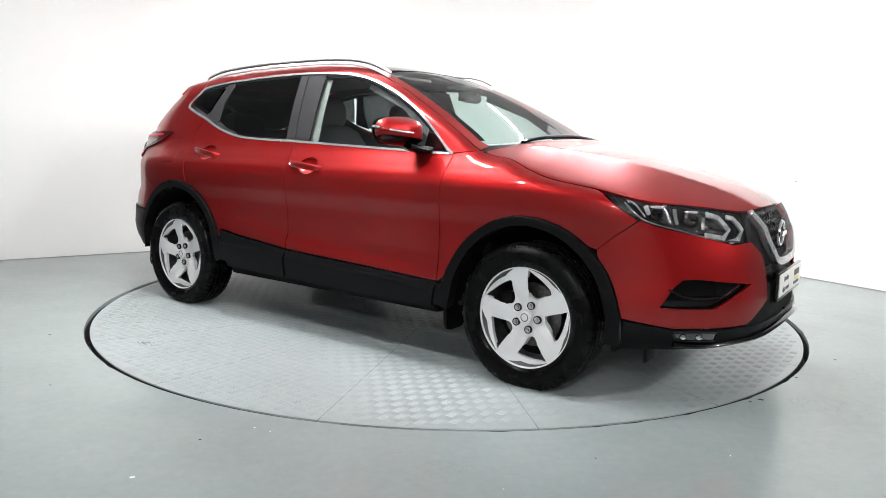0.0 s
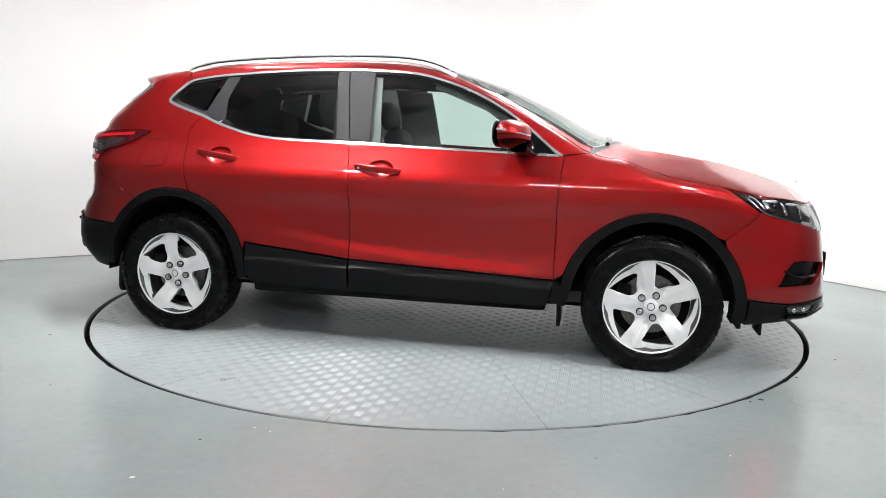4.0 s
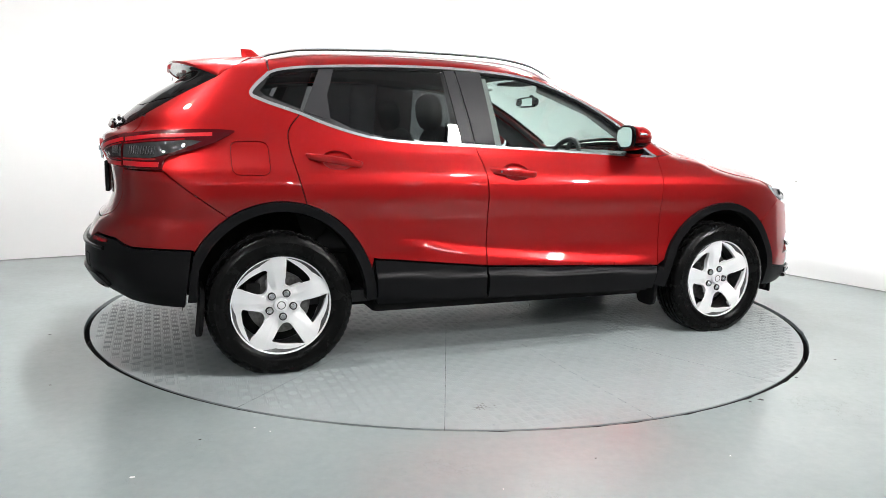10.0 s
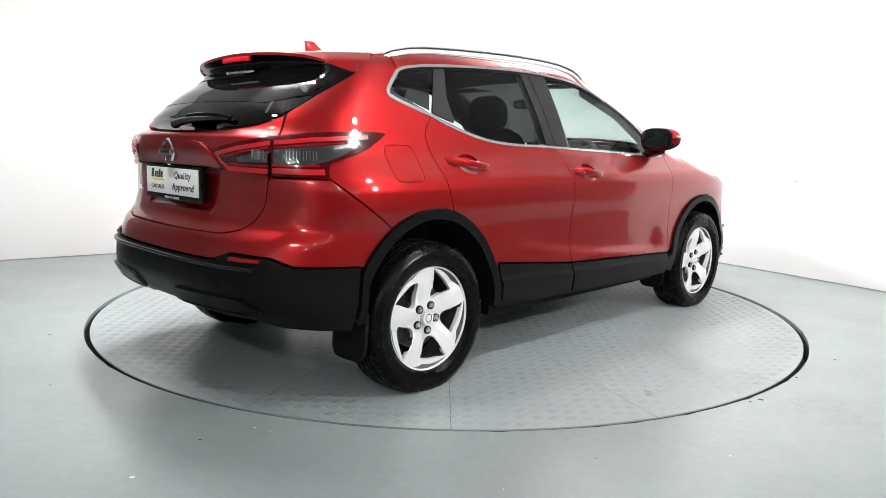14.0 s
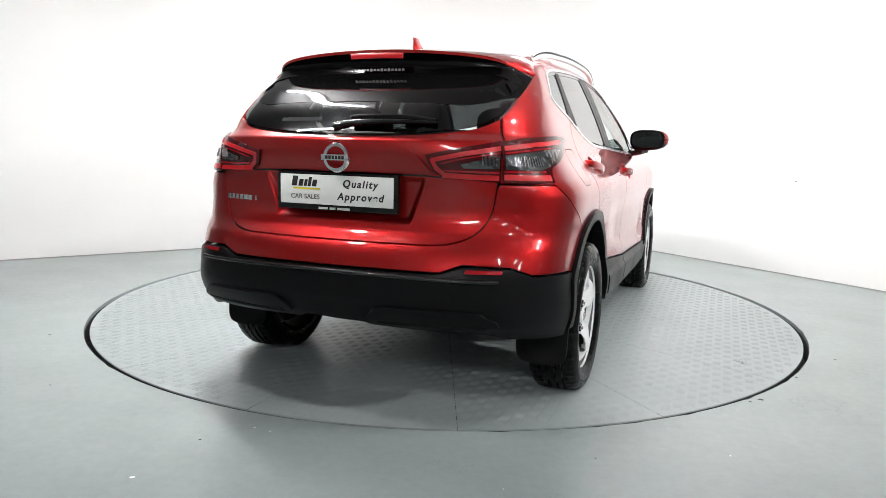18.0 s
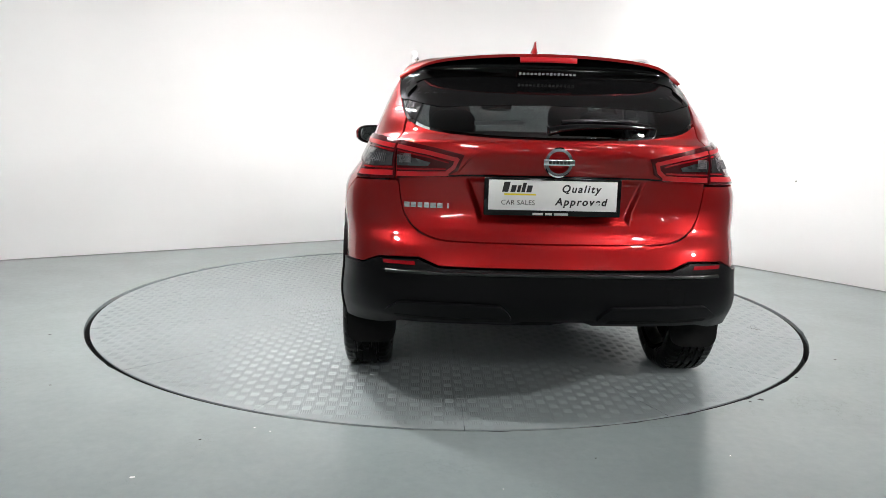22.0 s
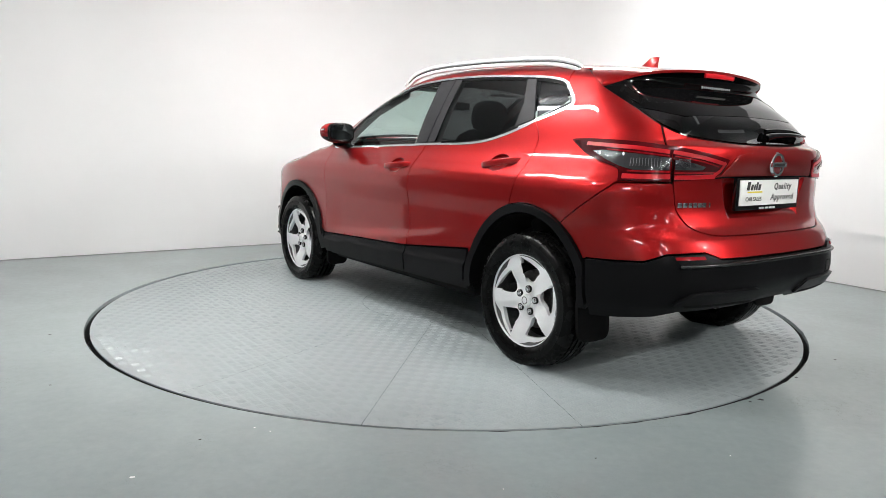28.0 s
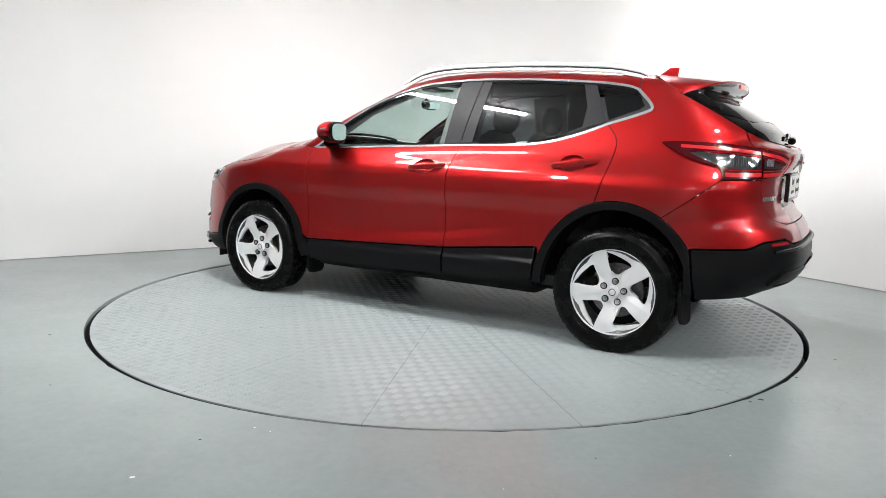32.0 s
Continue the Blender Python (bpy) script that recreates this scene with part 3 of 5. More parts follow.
# ---- the car ----
FRIT = material("black_printed_glass_edge", (0.003, 0.003, 0.0032), 0.03, Specular_IOR_Level=0.12)
SATIN_PLASTIC = material("satin_black_plastic", (0.006, 0.006, 0.0065), 0.25, Specular_IOR_Level=0.5)
SATIN_BLACK = material("satin_black_paint", (0.002, 0.002, 0.002), 0.1, Specular_IOR_Level=0.25)
car = thing("car", "clean red metallic five-door car with black cladding on a turntable", "car")


def side_skin(sg, out=0.0):
    return lambda x, z: (x, sg * skin_y(x, z, out), z)


def wrap_skin(sg, end, out=0.0):
    def f(a, z):
        x, y, z = wrap(a, z, end, out)
        return x, sg * y, z
    return f


def top_skin(out=0.0):
    return lambda x, y: (x, y, top_z(x, y, out))


def back(y, z):
    return from_end(y, z, -1), z


def flank(x, z):
    return from_side(x, z, -1), z


def corner(x, y, z, end):
    return math.atan2(y, (x - FRONT) if end > 0 else (REAR - x)), z


def edge_y(x):
    return skin_y(x, shoulder(x))


def arch(cx, rx, rz, x0, x1, n=18, z=0.33):
    """The upper curve of a wheel arch from x0 to x1."""
    a0, a1 = (math.acos(max(-1, min(1, (x - cx) / rx))) for x in (x0, x1))
    return [(cx + rx * math.cos(a0 + (a1 - a0) * i / n), z + rz * math.sin(a0 + (a1 - a0) * i / n)) for i in range(n + 1)]


def oval(cx, cz, rx, rz, n=28, power=2.0):
    pts = []
    for i in range(n):
        a = math.tau * i / n
        c, s = math.cos(a), math.sin(a)
        pts.append((cx + rx * math.copysign(abs(c) ** (2 / power), c), cz + rz * math.copysign(abs(s) ** (2 / power), s)))
    return pts


AR, AF = (-1.32, 0.46, 0.495), (1.32, 0.455, 0.465)          # outer arches: middle, half length, height
AR_IN, AF_IN = (-1.32, 0.405, 0.447), (1.32, 0.395, 0.42)
belt = flow([(-1.2, 1.235), (-1.1, 1.195), (-0.96, 1.152), (-0.83, 1.125), (-0.65, 1.11), (-0.3, 1.1), (0.2, 1.082), (0.6, 1.068), (0.83, 1.06)], 5)
roofline = flow([(0.85, 1.062), (0.8, 1.092), (0.64, 1.222), (0.47, 1.33), (0.29, 1.412), (0.09, 1.472), (-0.09, 1.494), (-0.36, 1.505), (-0.7, 1.497), (-1.08, 1.472), (-1.27, 1.447),
                 (-1.335, 1.425)], 5)
dlo_back = flow([(-1.335, 1.425), (-1.425, 1.332), (-1.385, 1.295), (-1.2, 1.235)], 5)
rear_edge = flow([(-1.2, 1.235), (-1.265, 1.15), (-1.262, 1.05), (-1.235, 0.92), (-1.203, 0.809)], 5)
mid_gap = flow([(-0.3, 1.1), (-0.272, 0.97), (-0.26, 0.75), (-0.26, 0.48)], 4)
front_edge = flow([(0.86, 1.06), (0.848, 0.95), (0.842, 0.84), (0.838, 0.435)], 4)


def belt_between(x0, x1):
    return [p for p in belt if x0 < p[0] < x1]


def build_body(sg):
    """One flank: wing, doors, quarter, pillars, glass, cladding."""
    s = side_skin(sg)
    # doors
    for name, outline, grip, bowl in (
            ("front_door", mid_gap + [(0.838, 0.435)] + front_edge[::-1][1:] + [(0.82, 1.06)] + belt_between(-0.29, 0.8)[::-1], (-0.24, 0.977, 0.02, 0.955), oval(-0.095, 0.967, 0.075, 0.046)),
            ("rear_door", mid_gap[::-1] + belt_between(-1.19, -0.31)[::-1] + rear_edge + arch(*AR, -1.19, -0.885)[1:] + [(-0.872, 0.54)], (-1.19, 1.034, -0.925, 0.998),
             oval(-1.045, 1.016, 0.075, 0.046))):
        door = part(name, sheet(name, outline, s, step=0.014, holes=[bowl]), RED, car)
        x0, z0, x1, z1 = grip
        # the bowl behind the grip
        cx, cz = sum(p[0] for p in bowl) / len(bowl), sum(p[1] for p in bowl) / len(bowl)
        verts, faces, n = [], [], len(bowl)
        for k, (f, d) in enumerate(((1.0, 0.0), (0.97, 0.006), (0.85, 0.017), (0.6, 0.026), (0.3, 0.03), (0.0, 0.031))):
            for x, z in bowl:
                x, z = cx + (x - cx) * f, cz + (z - cz) * f
                verts.append((x, sg * (skin_y(x, z) - d), z))
        for k in range(5):
            for i in range(n):
                faces.append([k * n + i, k * n + (i + 1) % n, (k + 1) * n + (i + 1) % n, (k + 1) * n + i])
        part("handle_recess", mesh("bowl", verts, faces, 80), RED, door)
        path = []
        for i in range(15):
            t = i / 14
            x, z = x0 + (x1 - x0) * t, z0 + (z1 - z0) * t
            lift = 0.03 * math.sin(math.pi * min(1, max(0, t))) ** 0.35 if 0 < t < 1 else -0.004
            path.append((x, sg * (skin_y(x, z) + lift - 0.004), z))
        part("handle", sweep("handle", path, oval(0, 0, 0.01, 0.0185, 14, 3.2), scale=lambda t: 0.7 + 0.3 * math.sin(math.pi * t) ** 0.4), RED, door, "red door handle")
        if name == "front_door" and sg < 0:
            part("keyhole", shaped(egg(0.006, 0.004, 0.006), Matrix.Translation((x0 + 0.04, sg * (skin_y(x0 + 0.04, z0) + 0.044), z0 - 0.006))), CHROME, door)
    # dark seals behind the gaps
    for name, path in (("door_seal", rear_edge), ("door_seal", mid_gap), ("door_seal", front_edge)):
        part(name, sheet("seal", band(path, 0.03), side_skin(sg, -0.015), step=0.05, inset=0, depth=0), DARK, car)
    # front wing
    line = [(0.838, 0.435)] + front_edge[::-1][1:] + [(0.985, shoulder(0.985) - 0.001)]
    line += [(x, shoulder(x) - 0.0005) for x in [1.02 + 0.04 * i for i in range(16)]] + [(1.65, 0.918), (1.73, 0.862), (1.81, 0.81), (1.65, 0.675)]
    line += arch(*AF, 1.65, 0.885)[1:]
    part("front_wing", sheet("wing", line, s, step=0.02, inset=0.0015), RED, car)
    # roof side and pillars
    line = [p for p in roofline] + [(x, shoulder(x) - 0.0005) for x in [-1.335 + 0.06 * i for i in range(0, 39)]] + [(0.985, shoulder(0.985) - 0.001)]
    part("roof_side", sheet("roof_side", line, s, step=0.02), RED, car)
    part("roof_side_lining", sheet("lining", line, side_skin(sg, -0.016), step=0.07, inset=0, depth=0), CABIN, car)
    line = [(x, sg * edge_y(x)) for x in [0.985 - 0.05 * i for i in range(17)]]
    line += [(x, y - sg * 0.06) for x, y in line[::-1][:-1]] + [(0.99, sg * (edge_y(0.985) - 0.07))]
    part("windscreen_pillar", sheet("pillar", line, top_skin(), step=0.05), RED, car)
    part("pillar_lining", sheet("lining", line, top_skin(-0.016), step=0.07, inset=-0.012, depth=0), LINER, car)
    line = [(x, sg * edge_y(x)) for x in [0.185 - 0.06 * i for i in range(19)]]
    line += [(x, sg * 0.475) for x in (-0.895, 0.185)]
    part("roof_edge", sheet("roof_edge", line, top_skin(), step=0.05), RED, car)
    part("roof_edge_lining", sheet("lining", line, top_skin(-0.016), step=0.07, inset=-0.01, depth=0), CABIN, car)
    # rear quarter
    w = wrap_skin(sg, -1)
    line = [flank(x, z) for x, z in rear_edge] + [flank(x, z) for x, z in arch(*AR, -1.21, -1.56, 10)[1:]] + [corner(-1.82, 0.8, 0.958, -1), back(0.635, 0.962), back(0.632, 1.05), back(0.622, 1.14), back(0.6, 1.215)]
    line += [corner(-1.735, 0.6, 1.3, -1), corner(-1.66, 0.615, 1.345, -1), flank(-1.572, 1.396), flank(-1.53, 1.428), flank(-1.48, 1.46), flank(-1.43, 1.485)] + [flank(x, shoulder(x) - 0.003) for x in (-1.4, -1.37, -1.34)] + [flank(x, z) for x, z in dlo_back]
    cap = [flank(x, z) for x, z in oval(-1.45, 1.02, 0.087, 0.078, 36, 5.0)]
    part("rear_quarter", sheet("quarter", line, w, step=0.02, holes=[cap]), RED, car)
    part("quarter_inner", sheet("inner", line, wrap_skin(sg, -1, -0.016), step=0.07, inset=0.004, depth=0), CABIN, car)
    if sg < 0:
        part("flap_seal", sheet("seal", [flank(x, z) for x, z in oval(-1.45, 1.02, 0.097, 0.088, 36, 5.0)], wrap_skin(sg, -1, -0.015), inset=0, depth=0), DARK, car)
        part("fuel_flap", sheet("flap", cap, w, inset=0.0036), RED, car)
    else:
        part("blank_cap", sheet("flap", cap, w, inset=0.0001, depth=0.002), RED, car)
    # windows
    def pane(name, outline, mat, label):
        part(name, sheet(name, outline, side_skin(sg, -0.006), step=0.08, inset=0, depth=0), mat, car, label).visible_shadow = False
    top = [p for p in roofline]
    def under(p, d=0.012):
        return p[0], p[1] - d
    front_top = [under(p, 0.02) for p in top if -0.2 < p[0] < 0.66]
    pane("front_window", front_top + [(-0.215, 1.482), (-0.19, 1.1)] + [(0.2, 1.088), (0.6, 1.074), (0.66, 1.072), (0.69, 1.14)], CLEAR, "clear greenish side window")
    rear_top = [under(p, 0.02) for p in top if -1.0 < p[0] < -0.41]
    pane("rear_window", rear_top + [(-1.03, 1.452), (-1.07, 1.34), (-1.06, 1.22), (-0.96, 1.172), (-0.83, 1.14), (-0.65, 1.125), (-0.37, 1.115)], PRIVACY, "dark privacy glass window")
    pane("quarter_window", [(-1.12, 1.452), (-1.27, 1.43), (-1.325, 1.41), (-1.385, 1.335), (-1.36, 1.312), (-1.2, 1.255)], PRIVACY, "dark privacy glass window")
    # satin black pillar covers
    for name, outline in (("centre_pillar_cover", [(-0.205, 1.488), (-0.352, 1.493), (-0.294, 1.112), (-0.18, 1.106)]),
                          ("centre_pillar_cover", [(-0.358, 1.493), (-0.42, 1.49), (-0.375, 1.117), (-0.3, 1.113)]),
                          ("rear_pillar_cover", [(-1.015, 1.462), (-1.09, 1.457), (-1.185, 1.25), (-1.175, 1.24), (-1.055, 1.205), (-1.062, 1.33)])):
        part(name, sheet(name, outline, side_skin(sg, -0.002), step=0.06, inset=0.001, depth=0.01), PILLAR, car)
    part("mirror_triangle", sheet("triangle", [(0.665, 1.195), (0.66, 1.072), (0.815, 1.07)], side_skin(sg, -0.001), step=0.06, depth=0.01), GLOSS, car)
    # black seals inside the frames, then the bright trim round the windows
    part("window_seal", sheet("seal", band([under(p, 0.016) for p in top if p[0] < 0.8], 0.016), side_skin(sg, -0.003), step=0.06, inset=0, depth=0.006), GLOSS, car)
    part("upper_window_trim", sheet("trim", band([p for p in top], 0.012), side_skin(sg, 0.003), step=0.02, inset=0, depth=0.006), SATIN, car, "satin chrome window trim")
    part("lower_window_trim", sheet("trim", band([(-1.335, 1.425)] + dlo_back[2:] + belt[1:], (0.016, 0.01)), side_skin(sg, 0.003), step=0.02, inset=0, depth=0.006), SATIN, car, "satin chrome window trim")
    # cladding
    for name, outline in (("front_door_cladding", [(-0.257, 0.476), (0.838, 0.431), (0.81, 0.3), (0.4, 0.297), (-0.25, 0.312)]),
                          ("rear_door_cladding", [(-0.263, 0.476), (-0.87, 0.536), (-0.858, 0.35), (-0.6, 0.325), (-0.262, 0.313)])):
        part(name, sheet(name, outline, lambda x, z: (x, sg * skin_y(x, z, 0.006 + 0.016 * ease((0.445 - 0.03 * x - z) / 0.03)), z), step=0.02, depth=0.03), PLASTIC, car, "matt black sill cladding")
    part("sill", sheet("sill", [(-0.86, 0.345), (0.81, 0.305), (0.8, 0.28), (-0.84, 0.3)], side_skin(sg, -0.02), depth=0.05), PLASTIC, car)
    outer = arch(*AR, -1.715, -0.862, 26)
    inner = arch(*AR_IN, -1.69, -0.918, 26)
    part("rear_arch_cladding", sheet("arch", [(-1.745, 0.37)] + outer + [(-0.858, 0.34), (-0.915, 0.33)] + inner[::-1] + [(-1.7, 0.37)], side_skin(sg, 0.017), depth=0.06), PLASTIC, car, "matt black wheel arch cladding")
    outer = arch(*AF, 1.762, 0.872, 26)
    inner = arch(*AF_IN, 1.708, 0.935, 26)
    part("front_arch_cladding", sheet("arch", [(1.772, 0.265), (1.775, 0.39)] + outer + [(0.842, 0.432), (0.815, 0.32), (0.9, 0.3), (0.92, 0.36)] + inner[::-1] + [(1.712, 0.39), (1.7, 0.265)], side_skin(sg, 0.017), depth=0.06), PLASTIC, car,
         "matt black wheel arch cladding")
    # mudflaps, liners
    for x, y, z, wide, high in ((-1.7, 0.75, 0.315, 0.11, 0.12), (0.865, 0.765, 0.305, 0.085, 0.125)):
        out = oval(0, 0, wide, high, 32, 4.5)
        verts = []
        for d in (-0.009, 0.009):
            for a, b in out:
                verts.append((x + d + 0.9 * (a * (1 if x > 0 else -1)) ** 2 - (0.25 if x < 0 else 0.12) * (b + high) * (-1 if x < 0 else 1) * 0.3, sg * (y + a), z + b))
        n = len(out)
        part("mudflap", mesh("flap", verts, [list(range(n))[::-1], [n + i for i in range(n)]] + [[i, (i + 1) % n, n + (i + 1) % n, n + i] for i in range(n)]), DARK, car, "black plastic mudflap")
    for cx, r in ((-1.323, 0.44), (1.323, 0.42)):
        liner = lathe("liner", [(r, sg * 0.85), (r, sg * 0.5), (0.05, sg * 0.48)], 28, "y", 30, math.pi)
        liner.transform(Matrix.Translation((cx, 0, 0.33)))
        part("wheel_well", liner, DARK, car)
    part("splash_guard", shaped(box(1.745, sg * 0.7, 0.34, 0.02, 0.26, 0.2, 0.004)), DARK, car)
    # door mirror
    build_mirror(sg)
    # roof rail
    path = flow([(-1.37, 1.505), (-1.3, 1.533), (-1.12, 1.562), (-0.7, 1.583), (-0.3, 1.588), (-0.05, 1.58), (0.12, 1.552), (0.26, 1.49)], 6)
    path = [(x, sg * (0.595 - 0.03 * ((x + 0.6) / 0.9) ** 2), z) for x, z in path]
    part("roof_rail", sweep("rail", path, oval(0, 0, 0.011, 0.011, 14, 3.0), scale=lambda t: 0.55 + 0.45 * min(1, 8 * t, 8 * (1 - t))), ALLOY, car, "satin silver roof rail")
    slot = [(x, y - sg * 0.004, z - 0.0135) for x, y, z in path[3:-3]]
    part("rail_foot", sweep("foot", slot, oval(0, 0, 0.011, 0.0035, 8)), GLOSS, car)
    slot = [(x, y - sg * 0.006, z - 0.0275) for x, y, z in path[1:-1]]
    part("rail_base", sweep("base", slot, oval(0, 0, 0.013, 0.011, 12, 3.0)), ALLOY, car)


def build_mirror(sg):
    m = Matrix.Translation((0.605, sg * 0.915, 1.163)) @ pose(0, 0, 0, 0, 0, 14 * sg)
    def shell(grow, low, high):
        me = shaped(egg(0.08 * grow, 0.128 * grow, 0.07 * grow, 3.0, 32))
        for v in me.vertices:
            p = v.co
            p.z = max(low, min(high, p.z))
            if p.x < -0.045:
                p.x = -0.045 - 0.2 * (-0.045 - p.x)
            p.z *= 1 - 0.3 * max(0, p.x) / 0.08
            p.x *= 1.0 - 0.3 * max(0, p.y * sg) / 0.132
            p.z += 0.1 * p.y * sg * (1 if p.z < 0 else -0.3)
            v.co = m @ p
        return me
    mirror = part("door_mirror", shell(1.0, -1, 1), RED, car, "red door mirror with black base")
    part("mirror_base", shell(1.03, -1, -0.04), SATIN_BLACK, mirror)
    arm = [Vector((0.685, sg * 0.765, 1.07)), Vector((0.665, sg * 0.82, 1.073)), Vector((0.635, sg * 0.88, 1.092))]
    part("mirror_arm", sweep("arm", arm, oval(0, 0, 0.05, 0.021, 14, 2.6)), SATIN_BLACK, mirror)
    rim = shaped(egg(0.012, 0.122, 0.068, 3.2, 28), m @ Matrix.Translation((-0.052, 0, 0)))
    part("mirror_frame", rim, SATIN_BLACK, mirror)
    glass = [(-0.0645, y, z) for y, z in oval(0, 0.002, 0.104, 0.054, 36, 3.2)]
    me = mesh("glass", [m @ Vector(p) for p in glass], [list(range(36))])
    part("mirror_glass", me, MIRROR, mirror)
    strip = [m @ Vector((x * 1.05 + 0.002, sg * y * 1.035, z)) for x, y, z in ((-0.03, 0.127, 0.02), (0.0, 0.124, 0.018), (0.03, 0.11, 0.012), (0.055, 0.075, 0.004), (0.072, 0.02, -0.004), (0.077, -0.03, -0.008))]
    part("indicator", sweep("indicator", strip, oval(0, 0, 0.004, 0.006, 8), scale=lambda t: 1.1 - 0.5 * t), SATIN, mirror, "bright indicator strip")


def build_top():
    t = top_skin()
    side = [(x, edge_y(x)) for x in [1.02 + 0.045 * i for i in range(18)]]
    front = flow([(1.83, edge_y(1.83)), (1.98, 0.585), (2.1, 0.4), (2.152, 0.2), (2.165, 0.0)], 5)
    rear = flow([(1.165, 0.0), (1.145, 0.33), (1.07, 0.58), (1.01, edge_y(1.02) - 0.02)], 5)
    half = rear + side + front[1:]
    part("bonnet", sheet("bonnet", half + [(x, -y) for x, y in half[::-1][1:-1]], t, step=0.02), RED, car)
    # cowl, windscreen, glass roof, roof
    rim = [(x, edge_y(x) - 0.063) for x in [0.19 + 0.05 * i for i in range(16)]] + [(0.965, 0.672)]
    low = flow([(0.965, 0.672), (1.03, 0.56), (1.1, 0.3), (1.12, 0.0)], 5)
    half = [(0.178, 0.0), (0.18, 0.3)] + rim + low[1:]
    part("windscreen", sheet("windscreen", half + [(x, -y) for x, y in half[::-1][1:-1]], top_skin(-0.003), step=0.07, inset=0.001, depth=0), SCREEN, car, "clear sloping windscreen").visible_shadow = False
    half_path = [(0.2, 0.0), (0.2, 0.3), (0.2, edge_y(0.2) - 0.09)] + [(x, edge_y(x) - 0.078) for x in [0.24 + 0.06 * i for i in range(12)]] + [(0.935, 0.66)]
    for q in (1, -1):
        part("windscreen_frit", sheet("frit", band([(x, q * y) for x, y in half_path], 0.035), top_skin(-0.0045), step=0.06, inset=0, depth=0), GLOSS, car)
    half = flow([(1.118, 0.0), (1.098, 0.3), (1.03, 0.56), (0.965, 0.672)], 5) + [(0.985, edge_y(0.985) - 0.01), (1.012, edge_y(1.02) - 0.015)] + rear[::-1][1:]
    part("cowl", sheet("cowl", half + [(x, -y) for x, y in half[::-1][1:-1]], top_skin(-0.008), step=0.05), PLASTIC, car)
    part("glass_roof", sheet("glass_roof", [(0.17, -0.47), (0.17, 0.47), (-0.89, 0.47), (-0.89, -0.47)], top_skin(0.0), step=0.07), GLOSS, car, "black panoramic glass roof")
    half = [(-0.9, 0.0), (-0.9, 0.475), (-0.9, edge_y(-0.9))] + [(x, edge_y(x)) for x in [-0.95 - 0.05 * i for i in range(10)]] + flow([(-1.415, edge_y(-1.415)), (-1.36, 0.4), (-1.35, 0.0)], 4)
    part("roof", sheet("roof", half + [(x, -y) for x, y in half[::-1][1:-1]], t, step=0.05), RED, car)
    # antenna fin
    verts, faces = [], []
    for i in range(9):
        k = i / 8
        x0, x1, w = -1.235 - 0.1 * k ** 0.8, -1.385 - 0.008 * k, 0.004 + 0.02 * (1 - k) ** 1.6
        z = 1.54 + 0.06 * k
        for a in range(12):
            c, s = math.cos(math.tau * a / 12), math.sin(math.tau * a / 12)
            verts.append(((x0 + x1) / 2 + (x0 - x1) / 2 * c, w * s, z))
    for i in range(8):
        for a in range(12):
            faces.append([i * 12 + a, i * 12 + (a + 1) % 12, i * 12 + 12 + (a + 1) % 12, i * 12 + 12 + a])
    faces.append([96 + a for a in range(12)])
    part("antenna_fin", mesh("fin", verts, faces, 50), RED, car)
    # windscreen wipers
    for y0, y1 in ((-0.5, 0.02), (0.02, 0.5)):
        path = [(1.085 - 0.03 * abs(k / 8 - 0.5), y0 + (y1 - y0) * k / 8, 0) for k in range(9)]
        path = [(x, y, top_z(x, y) + 0.003) for x, y, z in path]
        part("windscreen_wiper", sweep("wiper", path, oval(0, 0, 0.012, 0.01, 8)), GLOSS, car)


